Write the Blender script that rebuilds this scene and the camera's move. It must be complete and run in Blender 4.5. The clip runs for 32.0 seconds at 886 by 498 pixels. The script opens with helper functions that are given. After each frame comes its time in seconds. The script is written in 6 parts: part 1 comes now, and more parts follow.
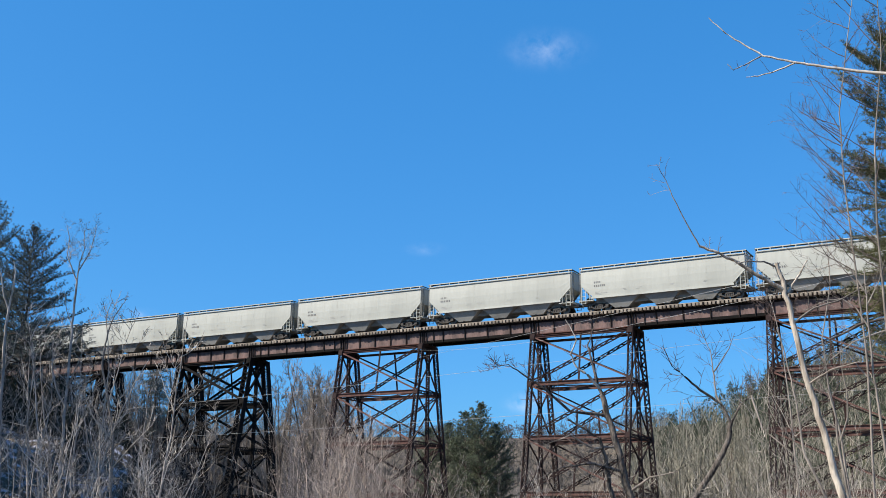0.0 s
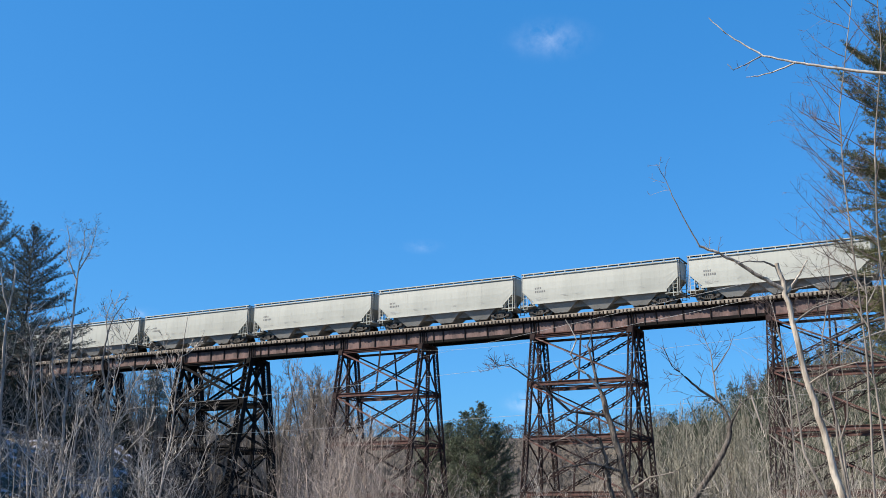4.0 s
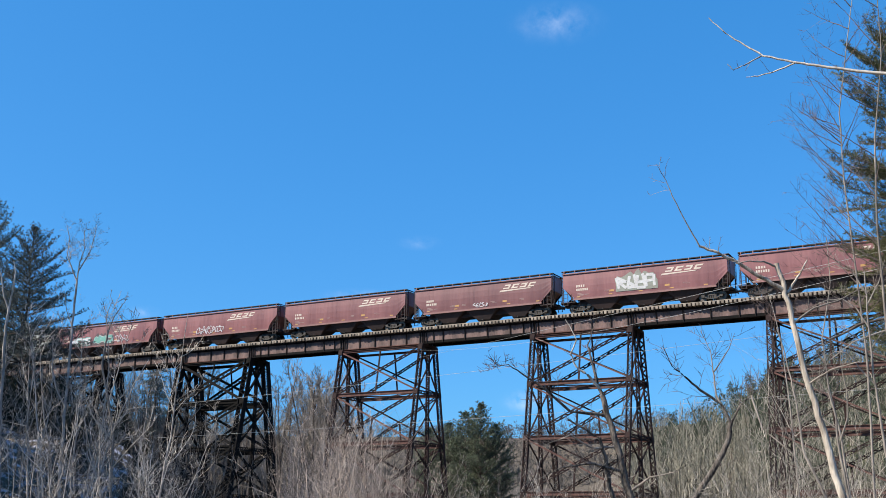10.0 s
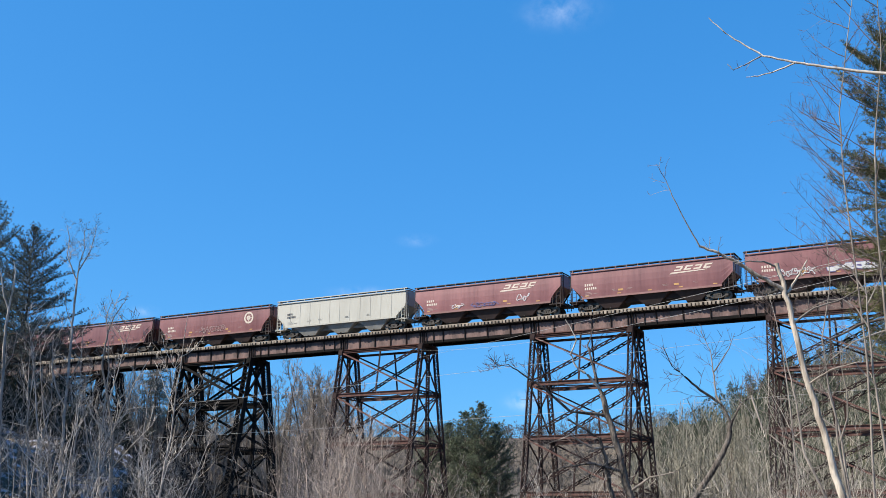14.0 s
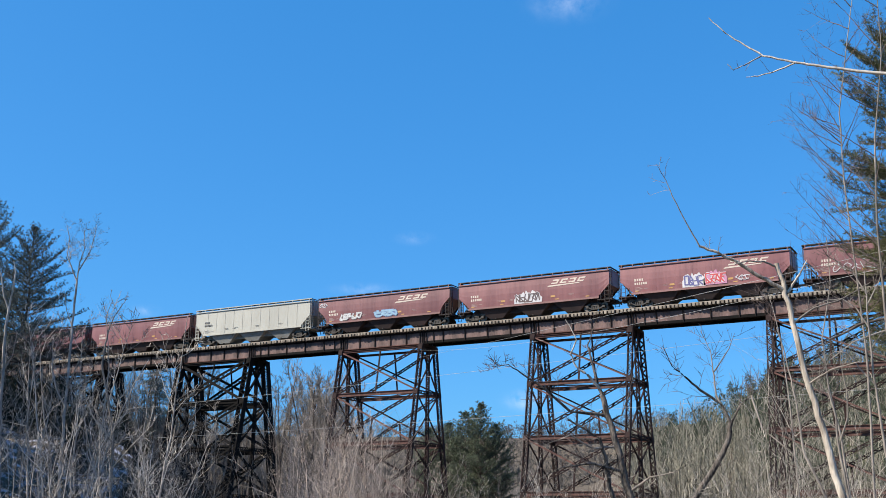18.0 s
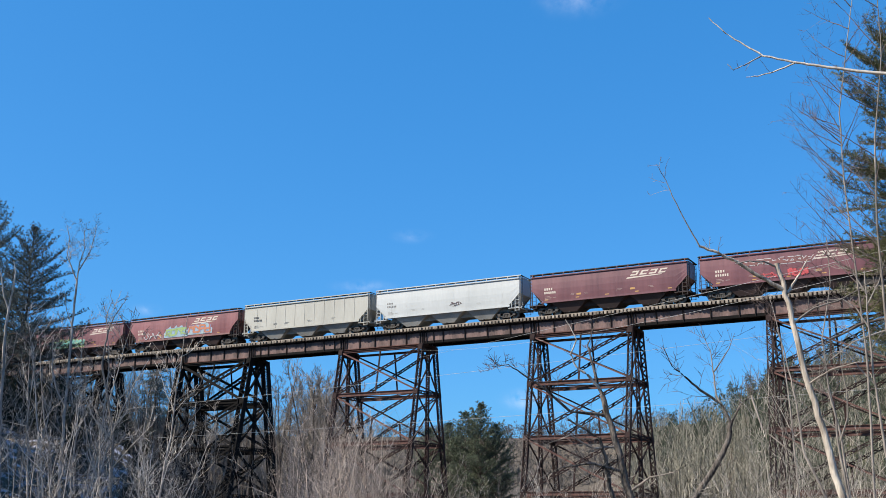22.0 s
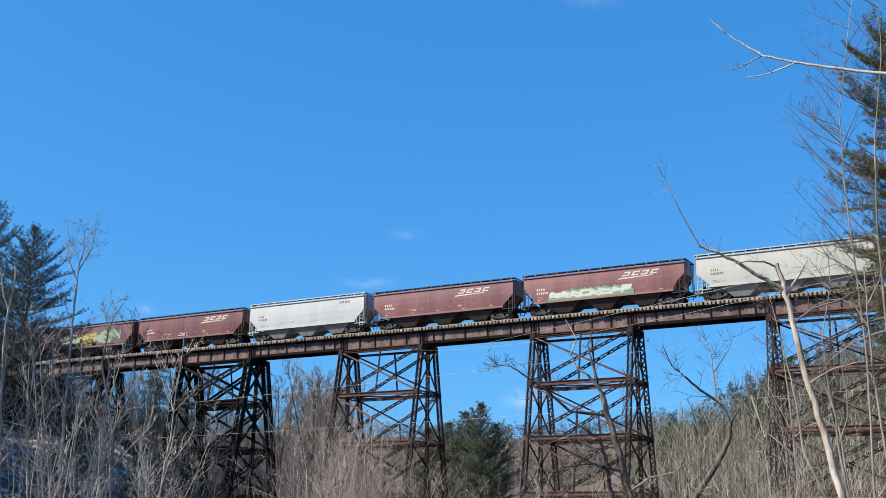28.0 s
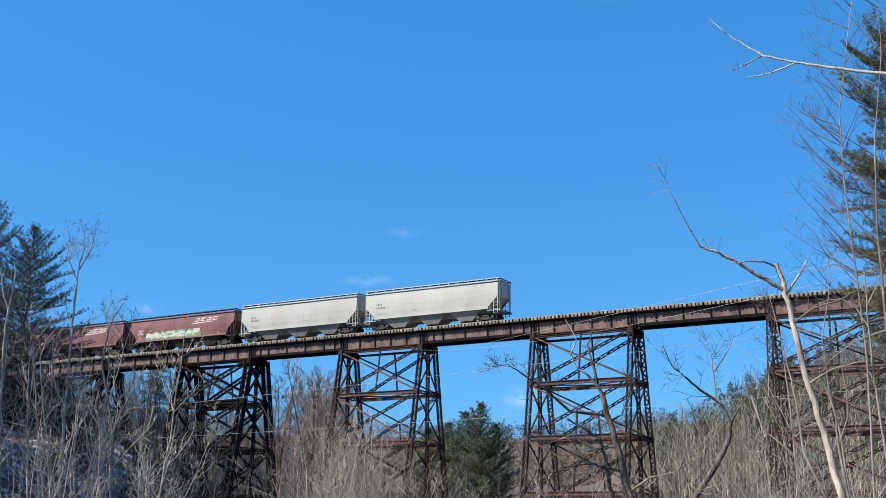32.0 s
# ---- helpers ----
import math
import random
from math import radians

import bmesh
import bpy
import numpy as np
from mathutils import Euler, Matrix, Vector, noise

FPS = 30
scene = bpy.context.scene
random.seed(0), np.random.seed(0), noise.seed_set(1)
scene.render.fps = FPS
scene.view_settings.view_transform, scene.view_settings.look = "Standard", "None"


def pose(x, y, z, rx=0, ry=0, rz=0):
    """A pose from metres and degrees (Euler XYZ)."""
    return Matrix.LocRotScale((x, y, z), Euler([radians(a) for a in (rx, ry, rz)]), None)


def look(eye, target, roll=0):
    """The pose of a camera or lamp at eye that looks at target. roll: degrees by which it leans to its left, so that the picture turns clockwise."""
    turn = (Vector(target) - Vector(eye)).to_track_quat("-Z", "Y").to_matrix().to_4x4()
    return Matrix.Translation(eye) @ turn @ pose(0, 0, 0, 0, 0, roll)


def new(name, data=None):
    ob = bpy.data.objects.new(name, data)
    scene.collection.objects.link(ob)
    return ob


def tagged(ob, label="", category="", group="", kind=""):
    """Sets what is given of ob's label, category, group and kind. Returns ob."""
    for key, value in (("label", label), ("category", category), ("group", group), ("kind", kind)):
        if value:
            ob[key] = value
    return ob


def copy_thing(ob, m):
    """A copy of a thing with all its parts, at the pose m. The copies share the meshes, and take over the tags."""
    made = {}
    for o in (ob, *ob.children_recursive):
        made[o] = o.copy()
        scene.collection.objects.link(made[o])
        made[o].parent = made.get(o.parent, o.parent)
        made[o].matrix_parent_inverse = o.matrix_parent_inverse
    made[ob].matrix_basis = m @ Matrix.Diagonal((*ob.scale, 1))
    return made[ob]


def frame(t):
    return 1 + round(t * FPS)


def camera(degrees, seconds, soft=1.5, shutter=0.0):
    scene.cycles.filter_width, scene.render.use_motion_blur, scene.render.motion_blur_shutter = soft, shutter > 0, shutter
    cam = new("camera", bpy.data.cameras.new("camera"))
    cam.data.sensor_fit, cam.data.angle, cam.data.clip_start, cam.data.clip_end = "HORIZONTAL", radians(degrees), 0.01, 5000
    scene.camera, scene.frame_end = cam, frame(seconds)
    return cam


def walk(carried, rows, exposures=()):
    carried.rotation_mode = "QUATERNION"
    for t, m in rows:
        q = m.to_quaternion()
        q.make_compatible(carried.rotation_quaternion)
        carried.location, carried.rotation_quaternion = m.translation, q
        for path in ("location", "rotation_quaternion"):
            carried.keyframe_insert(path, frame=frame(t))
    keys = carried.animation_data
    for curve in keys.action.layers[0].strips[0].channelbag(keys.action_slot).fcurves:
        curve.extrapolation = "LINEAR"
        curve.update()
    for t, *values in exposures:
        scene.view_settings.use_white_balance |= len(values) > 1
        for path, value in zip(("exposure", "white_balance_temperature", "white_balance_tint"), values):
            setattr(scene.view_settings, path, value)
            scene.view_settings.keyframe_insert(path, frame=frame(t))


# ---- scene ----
# Camera: a phone on a support, standing on the valley floor.
EYE = Vector((94.22, -103.14, -21.39))
AIM = Vector((-math.sin(radians(29.09)) * math.cos(radians(14.52)),
              math.cos(radians(29.09)) * math.cos(radians(14.52)), math.sin(radians(14.52))))
cam = camera(44.95, 32.0, 0.5)
walk(cam, [(0.0, look(EYE, EYE + AIM, 0.575)), (32.0, look(EYE, EYE + AIM, 0.575))], [(0.0, 0.71), (9.0, 0.73), (11.0, 0.80), (14.0, 0.80), (18.0, 0.77), (23.0, 0.72), (25.0, 0.74), (32.0, 0.75)])

# ---------------------------------------------------------------- light
SUN_AZ, SUN_EL = radians(222), radians(42)   # compass turn from +Y, clockwise
world = bpy.data.worlds.new("winter_sky")
scene.world = world
world.use_nodes = True
wn = world.node_tree
sky = wn.nodes.new("ShaderNodeTexSky")
sky.sky_type, sky.sun_disc = "NISHITA", False
sky.sun_elevation, sky.sun_rotation = SUN_EL, SUN_AZ
sky.air_density, sky.dust_density, sky.ozone_density, sky.altitude = 1.0, 1.2, 3.0, 300
tint = wn.nodes.new("ShaderNodeMix")
tint.data_type, tint.blend_type = "RGBA", "MULTIPLY"
tint.inputs["Factor"].default_value = 1.0
tint.inputs["B"].default_value = (0.66, 1.12, 1.37, 1)
deep = wn.nodes.new("ShaderNodeMix")
deep.data_type = "RGBA"
deep.inputs["Factor"].default_value = 0.47
deep.inputs["B"].default_value = (0.0, 2.0, 5.95, 1)
wn.links.new(sky.outputs[0], tint.inputs["A"])
wn.links.new(tint.outputs["Result"], deep.inputs["A"])
wn.links.new(deep.outputs["Result"], wn.nodes["Background"].inputs[0])
wn.nodes["Background"].inputs[1].default_value = 0.086
sun = new("sun", bpy.data.lights.new("sun", "SUN"))
sun.data.energy, sun.data.angle, sun.data.color = 5.0, radians(0.5), (1.0, 0.90, 0.77)
to_sun = Vector((math.sin(SUN_AZ) * math.cos(SUN_EL), math.cos(SUN_AZ) * math.cos(SUN_EL), math.sin(SUN_EL)))
sun.matrix_world = look((0, 0, 60), Vector((0, 0, 60)) - to_sun)


# ---------------------------------------------------------------- materials
def paint(name, base, other, scale=1.0, rough=0.6, metal=0.0, bump=0.15, fine=18.0, vary=0.0, streak=(1, 1, 1), stems=0.0):
    """A surface of two tones: blotches at one scale, grain at a finer one, and relief."""
    m = bpy.data.materials.new(name)
    m.use_nodes = True
    nt = m.node_tree
    bsdf = nt.nodes["Principled BSDF"]
    co = nt.nodes.new("ShaderNodeTexCoord")
    mp = nt.nodes.new("ShaderNodeMapping")
    mp.inputs["Scale"].default_value = streak
    nt.links.new(co.outputs["Object"], mp.inputs[0])
    big, small = nt.nodes.new("ShaderNodeTexNoise"), nt.nodes.new("ShaderNodeTexNoise")
    for n, s, d in ((big, scale, 5.0), (small, scale * fine, 3.0)):
        n.inputs["Scale"].default_value, n.inputs["Detail"].default_value = s, d
        nt.links.new(mp.outputs[0], n.inputs["Vector"])
    add = nt.nodes.new("ShaderNodeMath")
    add.operation = "MULTIPLY_ADD"
    nt.links.new(small.outputs[0], add.inputs[0])
    add.inputs[1].default_value = 0.45
    nt.links.new(big.outputs[0], add.inputs[2])
    ramp = nt.nodes.new("ShaderNodeValToRGB")
    ramp.color_ramp.elements[0].position, ramp.color_ramp.elements[1].position = 0.5, 0.95
    ramp.color_ramp.elements[0].color, ramp.color_ramp.elements[1].color = (*base, 1), (*other, 1)
    nt.links.new(add.outputs[0], ramp.inputs[0])
    out = ramp.outputs[0]
    if vary:
        info = nt.nodes.new("ShaderNodeObjectInfo")
        hsv = nt.nodes.new("ShaderNodeHueSaturation")
        rng = nt.nodes.new("ShaderNodeMapRange")
        rng.inputs["To Min"].default_value, rng.inputs["To Max"].default_value = 1 - vary, 1 + vary
        nt.links.new(info.outputs["Random"], rng.inputs["Value"])
        nt.links.new(rng.outputs[0], hsv.inputs["Value"])
        nt.links.new(out, hsv.inputs["Color"])
        out = hsv.outputs[0]
    if stems:
        geo = nt.nodes.new("ShaderNodeNewGeometry")
        tone = nt.nodes.new("ShaderNodeHueSaturation")
        spread = nt.nodes.new("ShaderNodeMapRange")
        spread.inputs["To Min"].default_value, spread.inputs["To Max"].default_value = 1 - stems, 1 + stems * 0.6
        nt.links.new(geo.outputs["Random Per Island"], spread.inputs["Value"])
        nt.links.new(spread.outputs[0], tone.inputs["Value"])
        nt.links.new(out, tone.inputs["Color"])
        out = tone.outputs[0]
    nt.links.new(out, bsdf.inputs["Base Color"])
    bsdf.inputs["Roughness"].default_value, bsdf.inputs["Metallic"].default_value = rough, metal
    bsdf.inputs["Specular IOR Level"].default_value = 0.2 if rough >= 0.8 else 0.5
    if bump:
        bn = nt.nodes.new("ShaderNodeBump")
        bn.inputs["Strength"].default_value, bn.inputs["Distance"].default_value = bump, 0.02
        nt.links.new(small.outputs[0], bn.inputs["Height"])
        nt.links.new(bn.outputs[0], bsdf.inputs["Normal"])
    return m


RUST = paint("rusted_steel", (0.010, 0.007, 0.0075), (0.042, 0.024, 0.022), 0.8, 0.85, 0.0, 0.3, 12)
# darker copy of the rusted steel, shade included in its colour
RUST_SHADE = paint("shade_dark_rusted_steel", (0.006, 0.005, 0.005), (0.020, 0.013, 0.012), 0.8, 0.85, 0.0, 0.3, 12)
RIDGE = paint("distant_woodland", (0.06, 0.058, 0.055), (0.12, 0.11, 0.10), 0.02, 0.95, 0.0, 0.0, 20)
# near-black copy of the steel, with shade put into its colour
SHADE_STEEL = paint("shade_black_steel", (0.002, 0.002, 0.002), (0.0065, 0.0055, 0.005), 0.8, 0.9, 0.0, 0.3, 12)
# red rust, lightened so that members look sunlit
RUST_LIT_RED = paint("lit_red_rusted_steel", (0.058, 0.032, 0.028), (0.155, 0.084, 0.070), 1.2, 0.85, 0.0, 0.3, 12)
WEB = paint("weathered_girder_paint", (0.040, 0.025, 0.024), (0.17, 0.105, 0.094), 0.9, 0.75, 0.0, 0.2, 9, 0.12, (1, 1, 0.35))
TIE = paint("weathered_tie_wood", (0.13, 0.11, 0.09), (0.34, 0.295, 0.24), 2.0, 0.9, 0.0, 0.4, 12, 0.35, (0.6, 3, 3))
RAIL = paint("rail_steel", (0.10, 0.07, 0.055), (0.22, 0.16, 0.12), 2.0, 0.5, 0.4, 0.1)
STONE = paint("concrete_footing", (0.24, 0.23, 0.21), (0.38, 0.36, 0.33), 1.0, 0.9, 0.0, 0.4)
BALLAST = paint("track_ballast", (0.12, 0.11, 0.10), (0.30, 0.28, 0.26), 3.0, 0.95, 0.0, 0.8)
WHITE_CAR = paint("pale_grey_car_paint", (0.325, 0.33, 0.292), (0.40, 0.405, 0.36), 0.35, 0.42, 0.0, 0.05, 10, 0.04, (1, 1, 0.2))
# darker copy of the wagon grey, with shade put into its colour
WHITE_SHADE = paint("shaded_grey_car_paint", (0.19, 0.19, 0.18), (0.29, 0.29, 0.275), 0.6, 0.6, 0.0, 0.1, 10, 0.1)
CREAM_CAR = paint("beige_grey_car_paint", (0.245, 0.235, 0.19), (0.335, 0.325, 0.27), 0.4, 0.5, 0.0, 0.05, 10, 0.12, (1, 1, 0.2))
PALE_CREAM = paint("pale_cream_car_paint", (0.305, 0.30, 0.262), (0.38, 0.375, 0.33), 0.4, 0.5, 0.0, 0.05, 10, 0.05, (1, 1, 0.2))
BRIGHT_CAR = paint("white_car_paint", (0.37, 0.385, 0.375), (0.44, 0.455, 0.445), 0.4, 0.4, 0.0, 0.05, 10, 0.03, (1, 1, 0.2))
RED_CAR = paint("oxide_red_car_paint", (0.128, 0.047, 0.049), (0.22, 0.091, 0.089), 0.5, 0.40, 0.0, 0.06, 7, 0.18, (1, 1, 0.12))
MAROON_CAR = paint("dark_maroon_car_paint", (0.090, 0.031, 0.037), (0.160, 0.062, 0.067), 0.5, 0.40, 0.0, 0.06, 7, 0.10, (1, 1, 0.12))
# near-black copy of the wagon red for parts drawn as shaded
RED_SHADE = paint("shaded_red_car_paint", (0.014, 0.009, 0.009), (0.036, 0.019, 0.018), 0.6, 0.7, 0.0, 0.1, 10, 0.1)
RED_TRIM = paint("dusty_red_car_trim", (0.15, 0.065, 0.06), (0.22, 0.11, 0.10), 0.8, 0.55, 0.0, 0.06, 10, 0.1)
BLACK_GRID = paint("dark_walkway_grating", (0.03, 0.028, 0.028), (0.07, 0.065, 0.06), 3.0, 0.8, 0.2, 0.2)
TRUCK = paint("grimy_truck_steel", (0.016, 0.015, 0.014), (0.075, 0.067, 0.06), 2.0, 0.7, 0.2, 0.2)
WHEEL = paint("wheel_steel", (0.06, 0.05, 0.045), (0.16, 0.14, 0.12), 3.0, 0.5, 0.6, 0.1)
# grating in blue-grey, its shaded underside put into the colour
SHADED_GRID = paint("shaded_walkway_grating", (0.10, 0.11, 0.12), (0.18, 0.19, 0.20), 3.0, 0.7, 0.2, 0.2)
FAINT = paint("faint_grey_stencil", (0.28, 0.28, 0.26), (0.33, 0.33, 0.31), 2.0, 0.6, 0, 0)
FAINT_RED = paint("faint_pale_stencil", (0.22, 0.14, 0.13), (0.30, 0.21, 0.19), 2.0, 0.6, 0, 0)
INK = paint("dark_lettering", (0.10, 0.10, 0.10), (0.16, 0.16, 0.155), 2.0, 0.6, 0, 0)
CHALK = paint("white_lettering", (0.42, 0.35, 0.29), (0.56, 0.49, 0.42), 2.0, 0.6, 0, 0)
YELLOW = paint("reflector_yellow", (0.32, 0.16, 0.05), (0.45, 0.26, 0.08), 2.0, 0.5, 0, 0)
BARK = paint("grey_brown_bark", (0.11, 0.095, 0.082), (0.32, 0.28, 0.24), 3.0, 0.9, 0.0, 0.6, 6, 0.2, (1, 1, 0.3), 0.4)
BARK_DARK = paint("dark_bark", (0.03, 0.025, 0.022), (0.115, 0.095, 0.082), 3.0, 0.9, 0.0, 0.6, 6, 0.2, (1, 1, 0.3), 0.4)
PALE_WOOD = paint("barkless_dead_wood", (0.20, 0.178, 0.152), (0.60, 0.545, 0.485), 2.5, 0.85, 0.0, 0.5, 8, 0.0, (1.5, 1.5, 0.8))
DEAD_WOOD = paint("weathered_dead_wood", (0.13, 0.10, 0.075), (0.60, 0.53, 0.44), 5.0, 0.85, 0.0, 0.8, 5, 0.0, (1.6, 1.6, 0.22))
TWIG_DARK = paint("dark_reddish_twigs", (0.055, 0.042, 0.040), (0.17, 0.13, 0.118), 3.0, 0.9, 0.0, 0.0, 6, 0.0, (1, 1, 0.4), 0.5)
MOTTLED = paint("mottled_bark", (0.018, 0.015, 0.013), (0.20, 0.172, 0.148), 7.0, 0.9, 0.0, 0.9, 4, 0.0, (1.3, 1.3, 0.35))
BIRCH = paint("pale_birch_bark", (0.17, 0.155, 0.14), (0.46, 0.43, 0.395), 2.5, 0.85, 0.0, 0.4, 6, 0.0, (1, 1, 0.5))
TWIG = paint("dry_brush_twigs", (0.175, 0.156, 0.134), (0.57, 0.52, 0.45), 0.15, 0.9, 0.0, 0.0, 20, stems=0.85)
TWIG_GREY = paint("grey_brush_twigs", (0.17, 0.153, 0.136), (0.57, 0.52, 0.465), 0.2, 0.9, 0.0, 0.0, 20, stems=0.85)
TWIG_RED = paint("reddish_brush_twigs", (0.225, 0.18, 0.148), (0.60, 0.50, 0.425), 0.2, 0.9, 0.0, 0.0, 20, stems=0.8)
NEEDLE = paint("pine_needles", (0.065, 0.082, 0.076), (0.175, 0.20, 0.18), 0.5, 0.8, 0.0, 0.0, 20, 0.15, stems=0.5)
HEMLOCK = paint("shade_dark_hemlock_needles", (0.012, 0.016, 0.012), (0.035, 0.045, 0.03), 0.5, 0.8, 0.0, 0.0, 20, 0.15)
NEEDLE_MID = paint("valley_pine_needles", (0.055, 0.072, 0.046), (0.18, 0.205, 0.135), 0.35, 0.8, 0.0, 0.0, 20, 0.15, stems=0.55)
NEEDLE_HILL = paint("hillside_conifer_needles", (0.034, 0.046, 0.03), (0.11, 0.13, 0.085), 0.1, 0.8, 0.0, 0.0, 20, 0.0, stems=0.5)
NEEDLE_OLIVE = paint("sunlit_pine_needles", (0.06, 0.068, 0.028), (0.15, 0.155, 0.075), 0.6, 0.8, 0.0, 0.0, 20, 0.15)
FAR_BARE = paint("far_bare_wood", (0.11, 0.105, 0.082), (0.33, 0.31, 0.245), 0.05, 0.95, 0.0, 0.0, 20, stems=0.8)
WIRE = paint("wire_aluminium", (0.26, 0.26, 0.26), (0.42, 0.42, 0.42), 2.0, 0.6, 0.0, 0)


def ground_material():
    m = paint("leaf_litter_ground", (0.07, 0.055, 0.04), (0.15, 0.12, 0.085), 0.25, 0.95, 0.0, 0.6, 14)
    nt = m.node_tree
    bsdf = nt.nodes["Principled BSDF"]
    old = bsdf.inputs["Base Color"].links[0].from_socket
    co = nt.nodes.new("ShaderNodeTexCoord")
    n = nt.nodes.new("ShaderNodeTexNoise")
    n.inputs["Scale"].default_value, n.inputs["Detail"].default_value = 1.3, 9.0
    nt.links.new(co.outputs["Object"], n.inputs["Vector"])
    r = nt.nodes.new("ShaderNodeValToRGB")
    r.color_ramp.elements[0].position, r.color_ramp.elements[1].position = 0.52, 0.60
    nt.links.new(n.outputs[0], r.inputs[0])
    # old snow lies only on the shaded bank
    sep = nt.nodes.new("ShaderNodeSeparateXYZ")
    nt.links.new(co.outputs["Object"], sep.inputs[0])
    bank = nt.nodes.new("ShaderNodeMapRange")
    bank.inputs["From Min"].default_value, bank.inputs["From Max"].default_value = 52.0, 42.0
    nt.links.new(sep.outputs["X"], bank.inputs["Value"])
    back = nt.nodes.new("ShaderNodeMapRange")
    back.inputs["From Min"].default_value, back.inputs["From Max"].default_value = 5.0, -5.0
    nt.links.new(sep.outputs["Y"], back.inputs["Value"])
    both = nt.nodes.new("ShaderNodeMath")
    both.operation = "MULTIPLY"
    nt.links.new(bank.outputs[0], both.inputs[0])
    nt.links.new(back.outputs[0], both.inputs[1])
    snow = nt.nodes.new("ShaderNodeMath")
    snow.operation = "MULTIPLY"
    nt.links.new(both.outputs[0], snow.inputs[0])
    nt.links.new(r.outputs[0], snow.inputs[1])
    mix = nt.nodes.new("ShaderNodeMix")
    mix.data_type = "RGBA"
    nt.links.new(snow.outputs[0], mix.inputs["Factor"])
    nt.links.new(old, mix.inputs["A"])
    mix.inputs["B"].default_value = (0.46, 0.45, 0.50, 1)
    nt.links.new(mix.outputs["Result"], bsdf.inputs["Base Color"])
    return m


GROUND = ground_material()


# ---------------------------------------------------------------- mesh helpers
def part(name, bm, material, parent=None, label=""):
    me = bpy.data.meshes.new(name)
    if isinstance(bm, tuple):
        me.from_pydata(bm[0], [], bm[1])
        if name in ("trunk", "limb"):
            me.polygons.foreach_set("use_smooth", [True] * len(me.polygons))
    else:
        bm.to_mesh(me)
        bm.free()
    mats = material if isinstance(material, (list, tuple)) else [material]
    for m in mats:
        me.materials.append(m)
    ob = new(name, me)
    ob.parent = parent
    return tagged(ob, label)


def thing(name, label, category, group="", kind="", at=(0, 0, 0)):
    ob = new(name)
    ob.location = at
    ob.empty_display_size = 0.5
    return tagged(ob, label, category, group, kind)


def beam(bm, a, b, w, d, side=(0, 1, 0), mat=0):
    """A bar from a to b, w wide across, d deep along the direction nearest to side."""
    a, b = Vector(a), Vector(b)
    run = (b - a).normalized()
    s = Vector(side)
    s = s - run * s.dot(run)
    if s.length < 1e-4:
        s = run.orthogonal()
    s.normalize()
    t = run.cross(s)
    vs = []
    for p in (a, b):
        for i, j in ((-1, -1), (1, -1), (1, 1), (-1, 1)):
            vs.append(bm.verts.new(p + t * (i * w / 2) + s * (j * d / 2)))
    fs = [vs[3::-1], vs[4:8]] + [[vs[i], vs[(i + 1) % 4], vs[4 + (i + 1) % 4], vs[4 + i]] for i in range(4)]
    for f in fs:
        bm.faces.new(f).material_index = mat


def box(bm, lo, hi, mat=0):
    beam(bm, ((lo[0] + hi[0]) / 2, (lo[1] + hi[1]) / 2, lo[2]), ((lo[0] + hi[0]) / 2, (lo[1] + hi[1]) / 2, hi[2]),
         abs(hi[0] - lo[0]), abs(hi[1] - lo[1]), (0, 1, 0), mat)


def prism(bm, outline, y0, y1, mat=0, axis="y"):
    """A flat outline of (x, z) points, given thickness from y0 to y1."""
    rings = []
    for y in (y0, y1):
        rings.append([bm.verts.new((x, y, z)) for x, z in outline])
    n = len(outline)
    bm.faces.new(rings[0]).material_index = mat
    bm.faces.new(rings[1][::-1]).material_index = mat
    for i in range(n):
        bm.faces.new((rings[0][(i + 1) % n], rings[0][i], rings[1][i], rings[1][(i + 1) % n])).material_index = mat


def tidy(bm):
    bmesh.ops.recalc_face_normals(bm, faces=bm.faces)
    return bm


def laced(bm, a, b, w, d, pitch, side, mat=0, plate=0.075):
    """A built-up steel member: two side plates joined by zigzag lacing on both faces."""
    a, b = Vector(a), Vector(b)
    run = (b - a).normalized()
    s = Vector(side)
    s = (s - run * s.dot(run)).normalized()
    t = run.cross(s)
    for k in (-1, 1):
        beam(bm, a + t * (k * w / 2), b + t * (k * w / 2), plate, d, s, mat)
    n = max(2, int((b - a).length / pitch))
    for face in (-1, 1):
        for i in range(n):
            k = 1 if i % 2 else -1
            p = a + (b - a) * (i / n) + t * (k * w / 2) + s * (face * d * 0.48)
            q = a + (b - a) * ((i + 1) / n) - t * (k * w / 2) + s * (face * d * 0.48)
            beam(bm, p, q, 0.085, 0.015, s, mat)


def tube(verts, faces, pts, radii, sides=5):
    """Adds a tapered tube along pts to plain vertex and face lists."""
    base = len(verts)
    n = len(pts)
    for i, p in enumerate(pts):
        run = (pts[min(i + 1, n - 1)] - pts[max(i - 1, 0)])
        if run.length < 1e-6:
            run = Vector((0, 0, 1))
        run.normalize()
        u = run.orthogonal().normalized()
        v = run.cross(u)
        for k in range(sides):
            a = 2 * math.pi * k / sides
            verts.append(p + (u * math.cos(a) + v * math.sin(a)) * radii[i])
    for i in range(n - 1):
        for k in range(sides):
            o = base + i * sides
            faces.append((o + k, o + (k + 1) % sides, o + sides + (k + 1) % sides, o + sides + k))


# ---------------------------------------------------------------- terrain
def smooth(a, b, x):
    t = min(1.0, max(0.0, (x - a) / (b - a)))
    return t * t * (3 - 2 * t)


